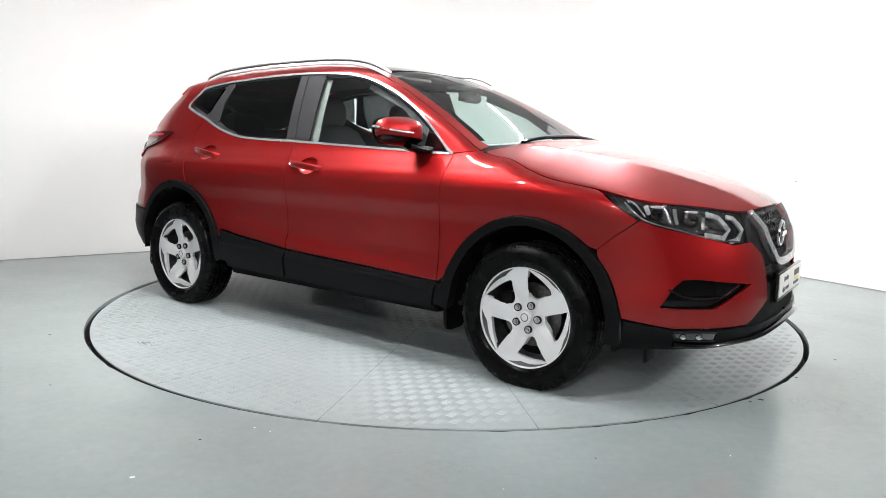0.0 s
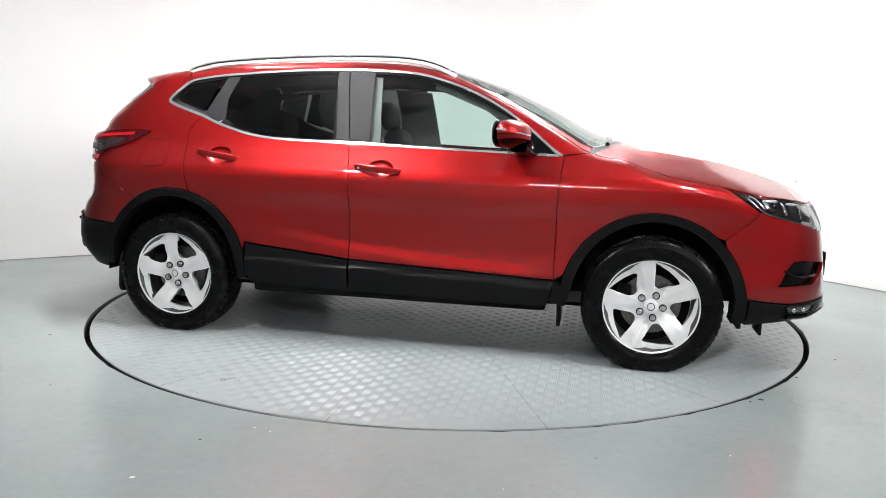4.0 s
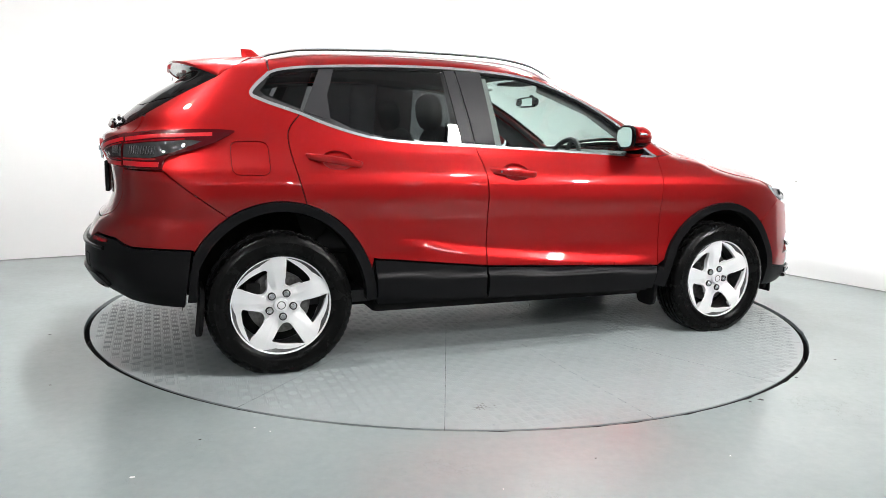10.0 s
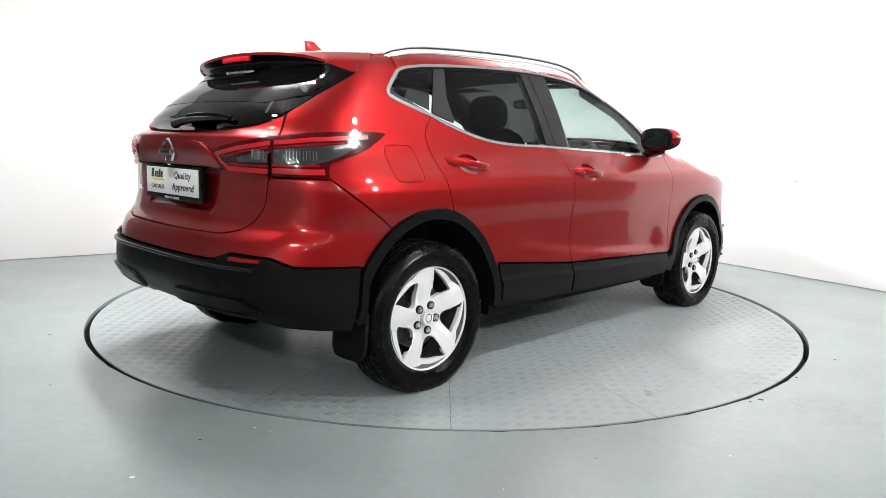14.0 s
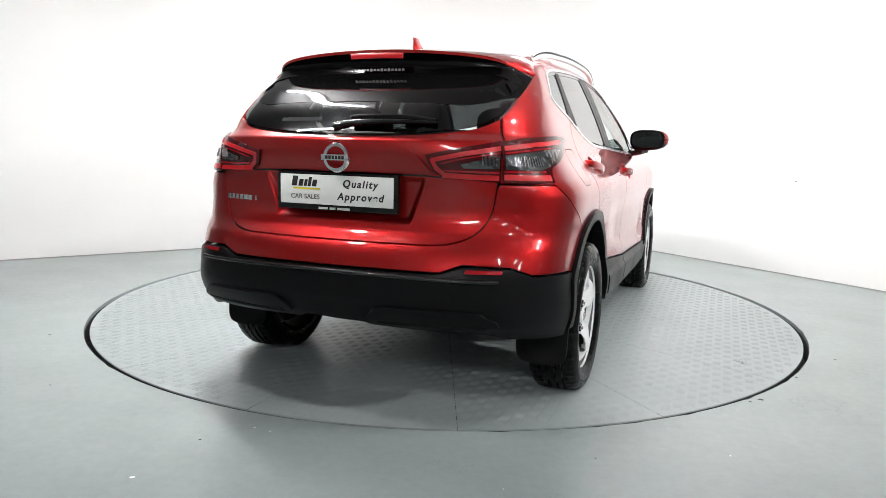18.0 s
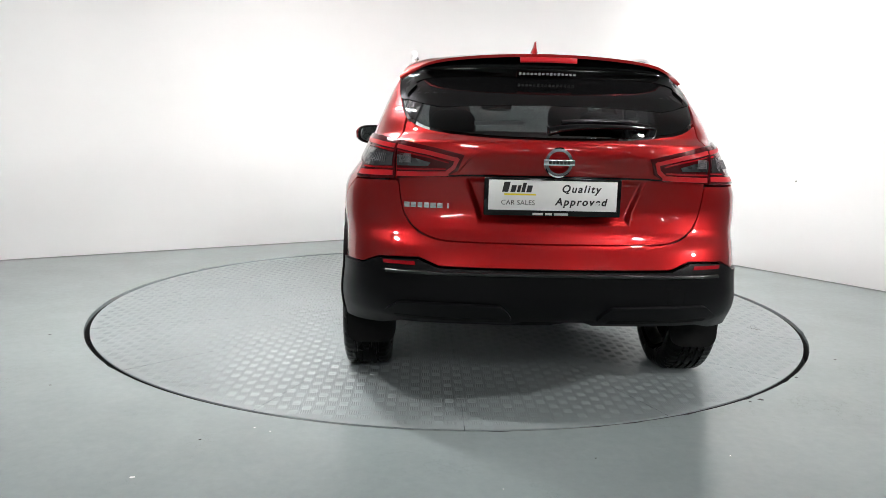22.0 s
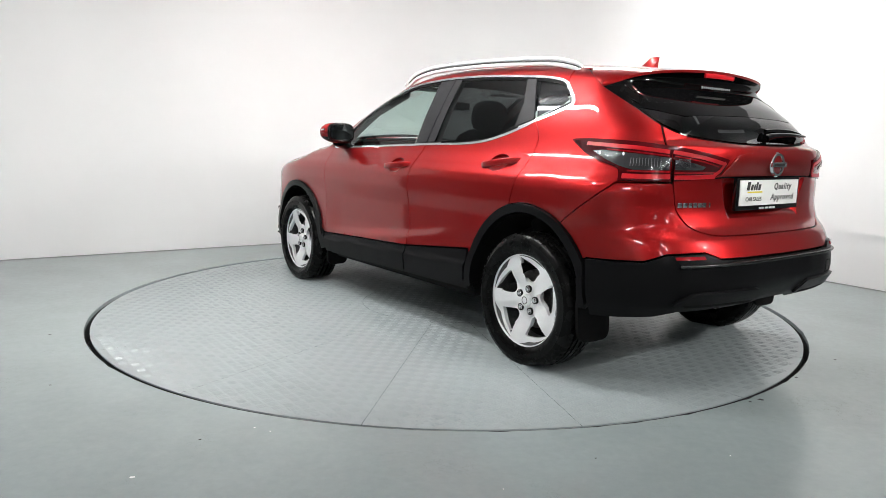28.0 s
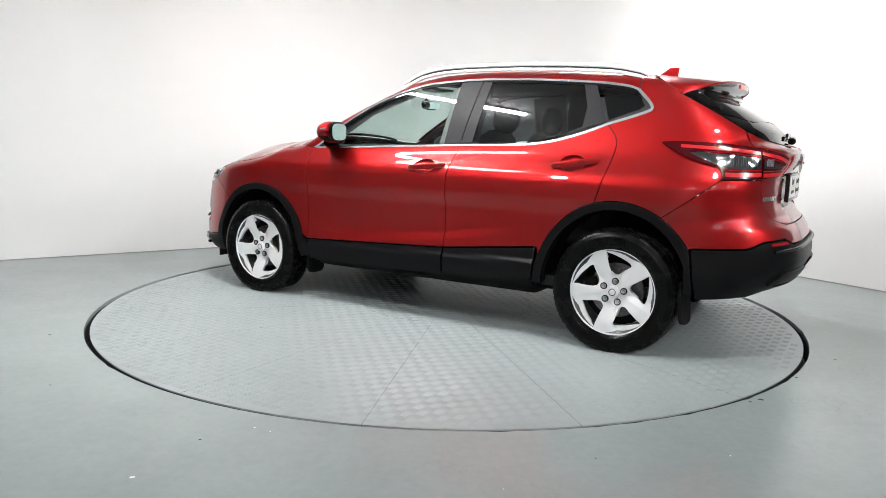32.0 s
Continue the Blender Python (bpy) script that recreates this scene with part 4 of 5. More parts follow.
def build_tail():
    w = wrap_skin(1, -1)
    def full(half):
        return half + [(-a, z) for a, z in half[::-1] if a > 1e-6]
    # tailgate
    edge = [back(y, z) for y, z in flow([(0.0, 0.722), (0.3, 0.724), (0.46, 0.73), (0.555, 0.765), (0.608, 0.84), (0.628, 0.96)], 5)]
    up = [back(y, z) for y, z in ((0.63, 1.05), (0.62, 1.14), (0.598, 1.208))]
    glass_low = [back(y, z) for y, z in flow([(0.598, 1.208), (0.5, 1.165), (0.27, 1.14), (0.0, 1.134)], 5)]
    def gate_skin(a, z):
        x, y, z = wrap(a, z, -1)
        d = min(0.31 + (z - 0.815) * 0.35 - abs(y), z - 0.795, 0.984 - z) / 0.028
        d = max(0.0, min(1.0, d))
        return x + 0.02 * d * d * (3 - 2 * d), y, z
    part("tailgate", sheet("tailgate", full(edge + up + glass_low[1:]), gate_skin, step=0.016, inset=0.0045), RED, car)
    # the pressed panel round the number plate, with the badge bar above
    bar = [back(y, z) for y, z in flow([(-0.385, 0.992), (-0.33, 1.06), (-0.27, 1.093), (-0.1, 1.1), (0.1, 1.1), (0.27, 1.093), (0.33, 1.06), (0.385, 0.992)], 4)]
    part("handle_bar", sheet("bar", bar, wrap_skin(1, -1, 0.012), step=0.03, inset=0.001, depth=0.014), RED, car)
    seam = [back(y, z) for y, z in flow([(-0.6, 0.975), (-0.4, 0.982), (-0.3, 0.985), (0.3, 0.985), (0.4, 0.982), (0.6, 0.975)], 3)]
    part("tailgate_seam", sheet("seam", band(seam, 0.006), wrap_skin(1, -1, 0.0015), step=0.05, inset=0, depth=0.002), GLOSS, car)
    half = edge + up
    for q in (1, -1):
        part("tailgate_seal", sheet("seal", band([(q * a, z) for a, z in half], 0.03), wrap_skin(1, -1, -0.015), step=0.04, inset=0, depth=0), DARK, car)
    # rear bumper: painted upper part and black lower part
    low = [back(y, z) for y, z in ((0.0, 0.632), (0.46, 0.634), (0.5, 0.65), (0.54, 0.664), (0.7, 0.655), (0.77, 0.622))] + [flank(-1.72, 0.61)]
    side = [flank(x, z) for x, z in arch(*AR, -1.705, -1.56, 8)] + [corner(-1.82, 0.8, 0.955, -1), back(0.635, 0.958)]
    gate = [back(y, z) for y, z in flow([(0.628, 0.958), (0.608, 0.84), (0.555, 0.765), (0.46, 0.73), (0.3, 0.724), (0.0, 0.722)], 5)]
    part("rear_bumper", sheet("bumper", full(low + side + gate[1:]), w, step=0.02, inset=0.0012, outward=Vector((-1, 0, 0))), RED, car)
    low = [back(y, z) for y, z in ((0.0, 0.41), (0.12, 0.41), (0.16, 0.392), (0.6, 0.386), (0.68, 0.362))] + [flank(-1.75, 0.345), flank(-1.735, 0.45), flank(-1.715, 0.605)]
    high = [back(y, z) for y, z in ((0.77, 0.617), (0.7, 0.65), (0.54, 0.659), (0.5, 0.645), (0.46, 0.629), (0.0, 0.627))]
    black = part("lower_rear_bumper", sheet("lower", full(low + high), wrap_skin(1, -1, 0.008), step=0.03, depth=0.03, outward=Vector((-1, 0, 0))), PLASTIC, car, "matt black lower bumper")
    ledge = [wrap(*back(y, 0.611 - 0.008 * (abs(y) / 0.66) ** 3), -1, 0.008) for y in [-0.66 + 0.04 * i for i in range(34)]]
    part("bumper_step", sweep("step", ledge, oval(0, 0, 0.013, 0.009, 12, 2.4)), SATIN_PLASTIC, black, "satin black ledge along the bumper")
    for q in (1, -1):
        shape = flow([(0.165, 0.42), (0.2, 0.472), (0.26, 0.485), (0.56, 0.484), (0.62, 0.465), (0.655, 0.43), (0.6, 0.413), (0.4, 0.409), (0.22, 0.409)], 4, True)
        part("lower_lip", sheet("lip", [back(q * y, z) for y, z in shape], wrap_skin(1, -1, 0.024), step=0.03, inset=0, depth=0.03, outward=Vector((-1, 0, 0))), PLASTIC, black)
        slot = [back(q * y, z) for y, z in ((0.2, 0.414), (0.6, 0.418), (0.615, 0.428), (0.21, 0.425))]
        part("lower_slot", sheet("slot", slot, wrap_skin(1, -1, 0.0265), step=0.05, inset=0, depth=0.002, outward=Vector((-1, 0, 0))), DARK, black)
        shape = [back(q * y, z) for y, z in ((0.54, 0.632), (0.67, 0.63), (0.675, 0.648), (0.545, 0.652))]
        part("reflector", sheet("reflector", shape, wrap_skin(1, -1, 0.014), step=0.04, depth=0.006), RED_LENS, black, "red bumper reflector")
    part("tow_cover", sheet("tow", band([back(-0.44, 0.56), back(-0.44, 0.5), back(-0.51, 0.5), back(-0.51, 0.56), back(-0.44, 0.56)], 0.003), wrap_skin(1, -1, 0.0095), inset=0, depth=0.001), DARK, black)
    # rear window and wiper
    half = [back(y, z) for y, z in flow([(0.0, 1.139), (0.27, 1.145), (0.5, 1.17), (0.592, 1.215)], 5)] + [corner(-1.735, 0.592, 1.3, -1), corner(-1.68, 0.59, 1.35, -1), back(0.3, 1.415), back(0.0, 1.42)]
    part("rear_screen", sheet("rear_screen", full(half), wrap_skin(1, -1, -0.003), step=0.06, inset=0.001, depth=0.006, outward=Vector((-1, 0, 0.3))), PRIVACY, car, "dark tinted rear window").visible_shadow = False
    path = [wrap(from_end(y, z, -1), z, -1, 0.03) for y, z in ((0.035, 1.165), (-0.03, 1.178), (-0.12, 1.185), (-0.25, 1.188), (-0.37, 1.185))]
    wiper = part("rear_wiper", sweep("wiper", flow(path, 4), oval(0, 0, 0.018, 0.016, 10), scale=lambda t: 1.25 - 0.9 * t), GLOSS, car, "black rear wiper")
    path = [wrap(from_end(y, z, -1), z, -1, 0.012) for y, z in ((-0.02, 1.2), (-0.12, 1.206), (-0.25, 1.205), (-0.37, 1.19))]
    part("wiper_blade", sweep("blade", flow(path, 4), oval(0, 0, 0.009, 0.012, 8)), GLOSS, wiper)
    # spoiler: red top, black underside that closes with fins at the sides, above the black edge of the glass
    def seat(x, z):
        return x, skin_y(x, z), z
    def crest(x, y):
        return x, y, top_z(x, y)
    joint = flow([crest(-1.353, 0.0), crest(-1.356, 0.2), crest(-1.368, 0.38), crest(-1.39, 0.49), crest(-1.418, 0.545), seat(-1.47, 1.464), seat(-1.52, 1.433), seat(-1.568, 1.397)], 4)
    lip = flow([(-1.775, 0.0, 1.496), (-1.77, 0.15, 1.493), (-1.758, 0.3, 1.485), (-1.735, 0.42, 1.474), (-1.7, 0.5, 1.461), (-1.655, 0.555, 1.443), (-1.61, 0.592, 1.42), (seat(-1.572, 1.396))], 4)
    foot = []
    n = len(lip)
    for i, (x, y, z) in enumerate(lip):
        k = i / (n - 1)
        yy, zz = min(y, 0.6) if k < 0.8 else 0.5 + 0.1 * min(1, (k - 0.57) / 0.4), 1.402 - 0.095 * k ** 4
        yy = min(max(yy, y if k < 0.7 else 0), 0.604)
        foot.append((skin_x(yy, zz, -1, 0.005), yy, zz))
    top_v, low_v, rows, under = [], [], 8, 9
    for q in (1, -1):
        for i in range(n) if q > 0 else range(1, n):
            a, b, c = Vector(joint[i]), Vector(lip[i]), Vector(foot[i])
            k = i / (n - 1)
            col = [a.lerp(b, j / (rows - 1)) + Vector((0, 0.012 * k ** 2 * math.sin(math.pi * j / (rows - 1)), 0.006 * math.sin(math.pi * j / (rows - 1)))) for j in range(rows)]
            col.append(b + Vector((0.002, 0, -0.012 * (1 - k ** 6))))
            top_v.append([(p.x, q * p.y, p.z) for p in col])
            s0 = b + Vector((0.003, 0, -0.008 * (1 - k ** 6)))
            hollow = Vector((0.03, 0, 0.012)) * (1 - k ** 5)
            col = []
            for j in range(under):
                t = j / (under - 1)
                col.append(s0.lerp(c, t) + hollow * (4 * t * (1 - t)))
            low_v.append([(p.x, q * p.y, p.z) for p in col])
    def loft(cols):
        order = [cols[i] for i in range(len(cols) - 1, n - 1, -1)] + cols[:n]
        w = len(order[0])
        return [p for c in order for p in c], [[i * w + j, i * w + j + 1, i * w + w + j + 1, i * w + w + j] for i in range(len(order) - 1) for j in range(w - 1)]
    part("spoiler", mesh("spoiler", *loft(top_v), 50), RED, car, "red roof spoiler")
    part("spoiler_underside", mesh("underside", *loft(low_v), 60), SATIN_BLACK, car, "gloss black spoiler underside")
    part("glass_edge", sheet("frit", full([back(y, z) for y, z in ((0.0, 1.272), (0.3, 1.266), (0.46, 1.258), (0.52, 1.268), (0.57, 1.285))] + [corner(-1.735, 0.6, 1.297, -1), corner(-1.66, 0.6155, 1.342, -1), flank(-1.574, 1.393), back(0.48, 1.408), back(0.3, 1.416), back(0.0, 1.42)]), wrap_skin(1, -1, -0.001), step=0.05, inset=0, depth=0, outward=Vector((-1, 0, 0.3))), FRIT, car, "black printed edge of the rear window")
    lamp = [(-1.7725 + 0.35 * y * y, y, 1.4715 - 0.12 * y * y) for y in [-0.122 + 0.0244 * i for i in range(11)]]
    part("high_brake_light", sweep("brake_light", lamp, oval(0, 0, 0.006, 0.0115, 12, 4)), RED_GLOW, car, "red high-level brake light")
    for i in range(15):
        y, high = 0.118 - 0.0168 * i, 0.012 if i in (0, 5, 8, 10) else 0.0085
        part("spoiler_letter_bar", shaped(box(-1.752, y, 1.414, 0.002, 0.0105, high)), DIM_INK, car)
def build_tail_lamps(q):
    """The two-piece tail lamp of one side: q 1 left, -1 right."""
    def at(x, y, z):
        return corner(x, y, z, -1)
    top = [at(-2.075, 0.375, 1.072), at(-2.04, 0.47, 1.09), at(-1.96, 0.615, 1.122)]
    outer = flow([at(-1.965, 0.612, 1.122), at(-1.84, 0.69, 1.14), at(-1.65, 0.745, 1.15), at(-1.53, 0.77, 1.148), at(-1.515, 0.775, 1.136), at(-1.6, 0.79, 1.09), at(-1.7, 0.795, 1.055), at(-1.79, 0.78, 1.025),
                  at(-1.815, 0.785, 1.0), at(-1.825, 0.8, 0.966)], 3)
    seam = 0.634
    shell = outer + [at(-1.985, seam, 0.965)] + [at(-1.98, seam, 1.05)]
    inner = [back(0.36, 1.066), back(0.48, 1.095), back(0.618, 1.126), back(0.626, 1.05), back(0.628, 0.966), back(0.43, 0.978), back(0.385, 1.0)]
    for name, outline in (("outer_tail_lamp", shell), ("inner_tail_lamp", inner)):
        lamp = part(name, sheet(name, outline, wrap_skin(q, -1, 0.01), step=0.03, inset=0.002, depth=0.014, outward=Vector((-1, q, 0))), DARK_LENS, car, "dark red tail lamp with clear centre")
        if name.startswith("outer"):
            bars = [([at(-1.96, 0.625, 1.096), at(-1.84, 0.698, 1.112), at(-1.7, 0.745, 1.121), at(-1.61, 0.768, 1.126)], 0.016, RED_GLOW), ([at(-1.965, 0.632, 1.078), at(-1.84, 0.705, 1.093), at(-1.72, 0.745, 1.101)], 0.005, RED_LENS),
                    ([at(-1.975, 0.634, 0.988), at(-1.9, 0.72, 0.986), at(-1.835, 0.78, 0.987)], 0.02, RED_GLOW), ([at(-1.975, 0.634, 1.009), at(-1.9, 0.72, 1.008), at(-1.845, 0.76, 1.01)], 0.006, RED_LENS)]
            clear = [at(-1.97, 0.636, 1.016), at(-1.86, 0.735, 1.014), at(-1.81, 0.77, 1.03), at(-1.73, 0.79, 1.06), at(-1.655, 0.77, 1.093), at(-1.7, 0.752, 1.097), at(-1.86, 0.715, 1.084), at(-1.97, 0.634, 1.069)]
        else:
            bars = [([back(0.395, 1.047), back(0.5, 1.072), back(0.622, 1.096)], 0.016, RED_GLOW), ([back(0.42, 1.033), back(0.5, 1.054), back(0.62, 1.078)], 0.005, RED_LENS),
                    ([back(0.385, 1.052), back(0.4, 1.015), back(0.425, 0.995)], 0.015, RED_GLOW), ([back(0.42, 0.99), back(0.52, 0.986), back(0.622, 0.984)], 0.018, RED_GLOW),
                    ([back(0.43, 1.008), back(0.52, 1.005), back(0.622, 1.004)], 0.006, RED_LENS)]
            clear = [back(0.622, 1.018), back(0.622, 1.062), back(0.55, 1.048), back(0.49, 1.032), back(0.5, 1.018)]
        if name.startswith('outer'):
            tip = [at(-1.78, 0.74, 1.105), at(-1.65, 0.75, 1.12), at(-1.54, 0.77, 1.14), at(-1.53, 0.775, 1.133), at(-1.61, 0.79, 1.085), at(-1.7, 0.795, 1.052), at(-1.78, 0.78, 1.03), at(-1.82, 0.757, 1.04)]
            part('smoked_tip', sheet('tip', tip, wrap_skin(q, -1, 0.0125), step=0.03, inset=0, depth=0.002, outward=Vector((-1, q, 0))), SMOKED, lamp, 'dark smoked lamp end')
        for path, width, mat in bars:
            part("light_bar", sheet("bar", band(path, width), wrap_skin(q, -1, 0.0135), step=0.04, inset=0, depth=0.003, outward=Vector((-1, q, 0))), mat, lamp)
        part("clear_lens", sheet("clear", clear, wrap_skin(q, -1, 0.0135), step=0.03, inset=0, depth=0.003, outward=Vector((-1, q, 0))), LAMP_GREY, lamp, "clear lamp centre")
        for i in range(11):
            a = clear[0][0] + (clear[2][0] - clear[0][0]) * (0.18 + 0.06 * i)
            z0, z1 = 1.03, 1.066
            rib = [wrap(a, z, -1, 0.0155) for z in (z0, z1)]
            rib = [(x, q * y, z) for x, y, z in rib]
            part("lens_rib", sweep("rib", rib, oval(0, 0, 0.0012, 0.0012, 6), up=Vector((0, 1, 0.2))), REFLECTOR, lamp)


SMOKED = material("smoked_lamp_end", (0.045, 0.002, 0.004), 0.12, Specular_IOR_Level=0.3, Coat_Weight=0.3, Coat_Roughness=0.02)
LAMP_GREY = material("clear_lamp_reflector", (0.13, 0.13, 0.135), 0.12, 0.9, Coat_Weight=0.6, Coat_Roughness=0.02)
bumped(LAMP_GREY, grain(LAMP_GREY, 40.0, 0), "Fac", 0.45, 0.012)
LAMP_BLACK = material("headlamp_inside", (0.008, 0.008, 0.009), 0.2, Specular_IOR_Level=0.12)
blotched(LAMP_BLACK, 30.0, (0.004, 0.004, 0.005), (0.014, 0.014, 0.015), detail=2.0)
GUIDE = material("frosted_light_guide", (0.28, 0.285, 0.295), 0.2, Coat_Weight=0.6, Coat_Roughness=0.03)
blotched(GUIDE, 60.0, (0.16, 0.165, 0.17), (0.4, 0.41, 0.42))


def build_nose():
    w = wrap_skin(1, 1)
    def at(x, y, z):
        return corner(x, y, z, 1)
    def full(half):
        return half + [(-a, z) for a, z in half[::-1] if a > 1e-6]
    front = Vector((1, 0, 0))
    def nose_at(y, z):
        return from_end(y, z, 1), z
    for q in (1, -1):
        f = wrap_skin(q, 1)
        ref = Vector((1, q, 0))
        lamp_low = [at(1.815, 0.8, 0.81), at(1.88, 0.775, 0.787), at(2.02, 0.69, 0.755), at(2.13, 0.54, 0.712), at(2.17, 0.43, 0.72)]
        lamp_top = [at(2.13, 0.395, 0.83), at(1.97, 0.6, 0.856), at(1.81, 0.74, 0.886), at(1.645, 0.81, 0.922)]
        hole = [at(1.92, 0.79, 0.45), at(1.96, 0.75, 0.54), at(1.99, 0.73, 0.572), at(2.05, 0.69, 0.575), at(2.2, 0.46, 0.545), at(2.14, 0.6, 0.48), at(2.1, 0.65, 0.45)]
        line = [from_side_f(1.652, 0.675), from_side_f(1.732, 0.744)] + lamp_low + [nose_at(0.35, 0.66), nose_at(0.32, 0.58), nose_at(0.315, 0.46), nose_at(0.48, 0.372)] + [at(1.97, 0.75, 0.366), from_side_f(1.775, 0.392)]
        line += [from_side_f(x, z) for x, z in arch(*AF, 1.763, 1.66, 8)]
        part("front_bumper", sheet("bumper", line, f, step=0.03, inset=0.0003, holes=[hole], outward=ref), RED, car)
        duct = part("air_duct", sheet("duct", hole, wrap_skin(q, 1, -0.03), step=0.05, inset=-0.01, depth=0.0, outward=ref), GLOSS, car, "black bumper air duct")
        bar = [wrap(*p, 1, 0.0) for p in (at(1.94, 0.76, 0.53), at(1.98, 0.73, 0.505), at(2.05, 0.69, 0.497), at(2.11, 0.62, 0.5))]
        part("duct_blade", sweep("blade", [(x, q * y, z) for x, y, z in flow(bar, 4)], oval(0, 0, 0.012, 0.006, 8)), GLOSS, duct)
        # headlamp: dark housing, lamps, clear cover
        line = lamp_low + lamp_top
        lamp = part("headlamp", sheet("headlamp", line, wrap_skin(q, 1, -0.028), step=0.04, inset=-0.008, depth=0.0, outward=ref), LAMP_BLACK, car, "dark headlamp with clear cover")
        edge_low, edge_top = [at(1.645, 0.81, 0.922)] + lamp_low, lamp_top[::-1]
        def along(path, t):
            i = min(len(path) - 2, int(t * (len(path) - 1)))
            f = t * (len(path) - 1) - i
            return [u + (v - u) * f for u, v in zip(path[i], path[i + 1])]
        def inside(t, h):
            """A place in the lamp: t along it from its outer tip, h up from its lower edge."""
            p, o = along(edge_low, t), along(edge_top, t)
            return p[0] + (o[0] - p[0]) * h, p[1] + (o[1] - p[1]) * h
        for t, r in ((0.4, 0.03), (0.6, 0.033)):
            a, z = inside(t, 0.55)
            p = wrap(a, z, 1, -0.03)
            part("projector", shaped(egg(r, r, r, 2.2), Matrix.Translation((p[0], q * p[1], p[2]))), GLOSS, lamp, "dark glass projector lens")
            a, z = inside(t - 0.02, 0.82)
            p = wrap(a, z, 1, -0.016)
            part("projector_hood", shaped(egg(0.032, 0.032, 0.009, 2.6, 14), Matrix.Translation((p[0], q * p[1], p[2]))), REFLECTOR, lamp)
        for path, width, mat in (([inside(0.68, 0.86), inside(0.75, 0.8), inside(0.81, 0.45), inside(0.76, 0.16), inside(0.66, 0.12)], 0.02, GUIDE),
                                 ([inside(0.82, 0.86), inside(0.87, 0.82), inside(0.94, 0.44), inside(0.89, 0.14), inside(0.8, 0.1)], 0.018, GUIDE),
                                 ([inside(0.14, 0.62), inside(0.22, 0.22), inside(0.34, 0.1), inside(0.52, 0.07), inside(0.72, 0.05), inside(0.9, 0.05)], 0.006, CHROME),
                                 ([inside(0.16, 0.8), inside(0.22, 0.75), inside(0.29, 0.3)], 0.006, REFLECTOR),
                                 ([inside(0.3, 0.8), inside(0.33, 0.45)], 0.016, REFLECTOR), ([inside(0.48, 0.85), inside(0.51, 0.3)], 0.012, CHROME),
                                 ([inside(0.66, 0.72), inside(0.65, 0.3)], 0.012, CHROME), ([inside(0.7, 0.48), inside(0.78, 0.46)], 0.007, LAMP_BLACK)):
            part("light_guide" if mat is GUIDE else "lamp_bezel", sheet("bezel", band(path if mat is GUIDE else flow(path, 4), width), wrap_skin(q, 1, -0.014), step=0.05, inset=0, depth=0.01, outward=ref), mat, lamp)
        part("lamp_cover", sheet("cover", line, wrap_skin(q, 1, 0.001), step=0.05, inset=0.002, depth=0.0, outward=ref), LENS, lamp, "clear lamp cover").visible_shadow = False
        # lower bumper and fog lamp
        line = [from_side_f(1.775, 0.386), at(1.97, 0.75, 0.36), nose_at(0.48, 0.366), nose_at(0.0, 0.366), nose_at(0.0, 0.3), nose_at(0.4, 0.29), nose_at(0.6, 0.275), from_side_f(1.76, 0.255)]
        low = part("lower_front_bumper", sheet("lower", line, wrap_skin(q, 1, 0.008), step=0.04, depth=0.03, outward=ref), PLASTIC, car, "black lower front bumper")
        fog = [at(1.96, 0.76, 0.352), at(2.11, 0.64, 0.354), at(2.095, 0.635, 0.315), at(2.0, 0.72, 0.313), at(1.967, 0.745, 0.325)]
        part("fog_lamp", sheet("fog", fog, wrap_skin(q, 1, 0.012), step=0.04, depth=0.01, outward=ref), LAMP_GREY, low, "small fog lamp")
        for p in (at(2.0, 0.73, 0.334), at(2.05, 0.69, 0.334)):
            x, y, z = wrap(*p, 1, 0.008)
            part("fog_bulb", shaped(egg(0.016, 0.016, 0.014, 2.2, 14), Matrix.Translation((x, q * y, z))), REFLECTOR, low)
        part("fog_surround", sheet("ring", band(fog + fog[:1], 0.008), wrap_skin(q, 1, 0.015), step=0.04, inset=0, depth=0.008, outward=ref), GLOSS, low)
        lip = [wrap(*p, 1, 0.014) for p in (at(1.97, 0.75, 0.3), at(2.08, 0.66, 0.292), nose_at(0.42, 0.305), nose_at(0.2, 0.32), nose_at(0.0, 0.325))]
        part("front_lip", sweep("lip", [(x, q * y, z) for x, y, z in flow(lip, 4)], oval(0, 0, 0.02, 0.012, 10)), GLOSS, low)
        part("air_dam", shaped(box(1.86, q * 0.68, 0.235, 0.014, 0.16, 0.075, 0.004)), PLASTIC, car)
    part("lower_intake", sheet("intake", full([nose_at(0.0, 0.53), nose_at(0.31, 0.53), nose_at(0.5, 0.374), nose_at(0.5, 0.35), nose_at(0.0, 0.35)]), wrap_skin(1, 1, -0.004), step=0.05, inset=0, depth=0, outward=front), DARK, car)
    # grille: black honeycomb, bright V, badge
    grille = part("grille", sheet("grille", full([nose_at(0.0, 0.87), nose_at(0.25, 0.862), nose_at(0.41, 0.84), nose_at(0.43, 0.72), nose_at(0.37, 0.66), nose_at(0.33, 0.56), nose_at(0.5, 0.37), nose_at(0.0, 0.37)]),
                                  wrap_skin(1, 1, -0.02), step=0.05, outward=front), PLASTIC, car, "black honeycomb grille")
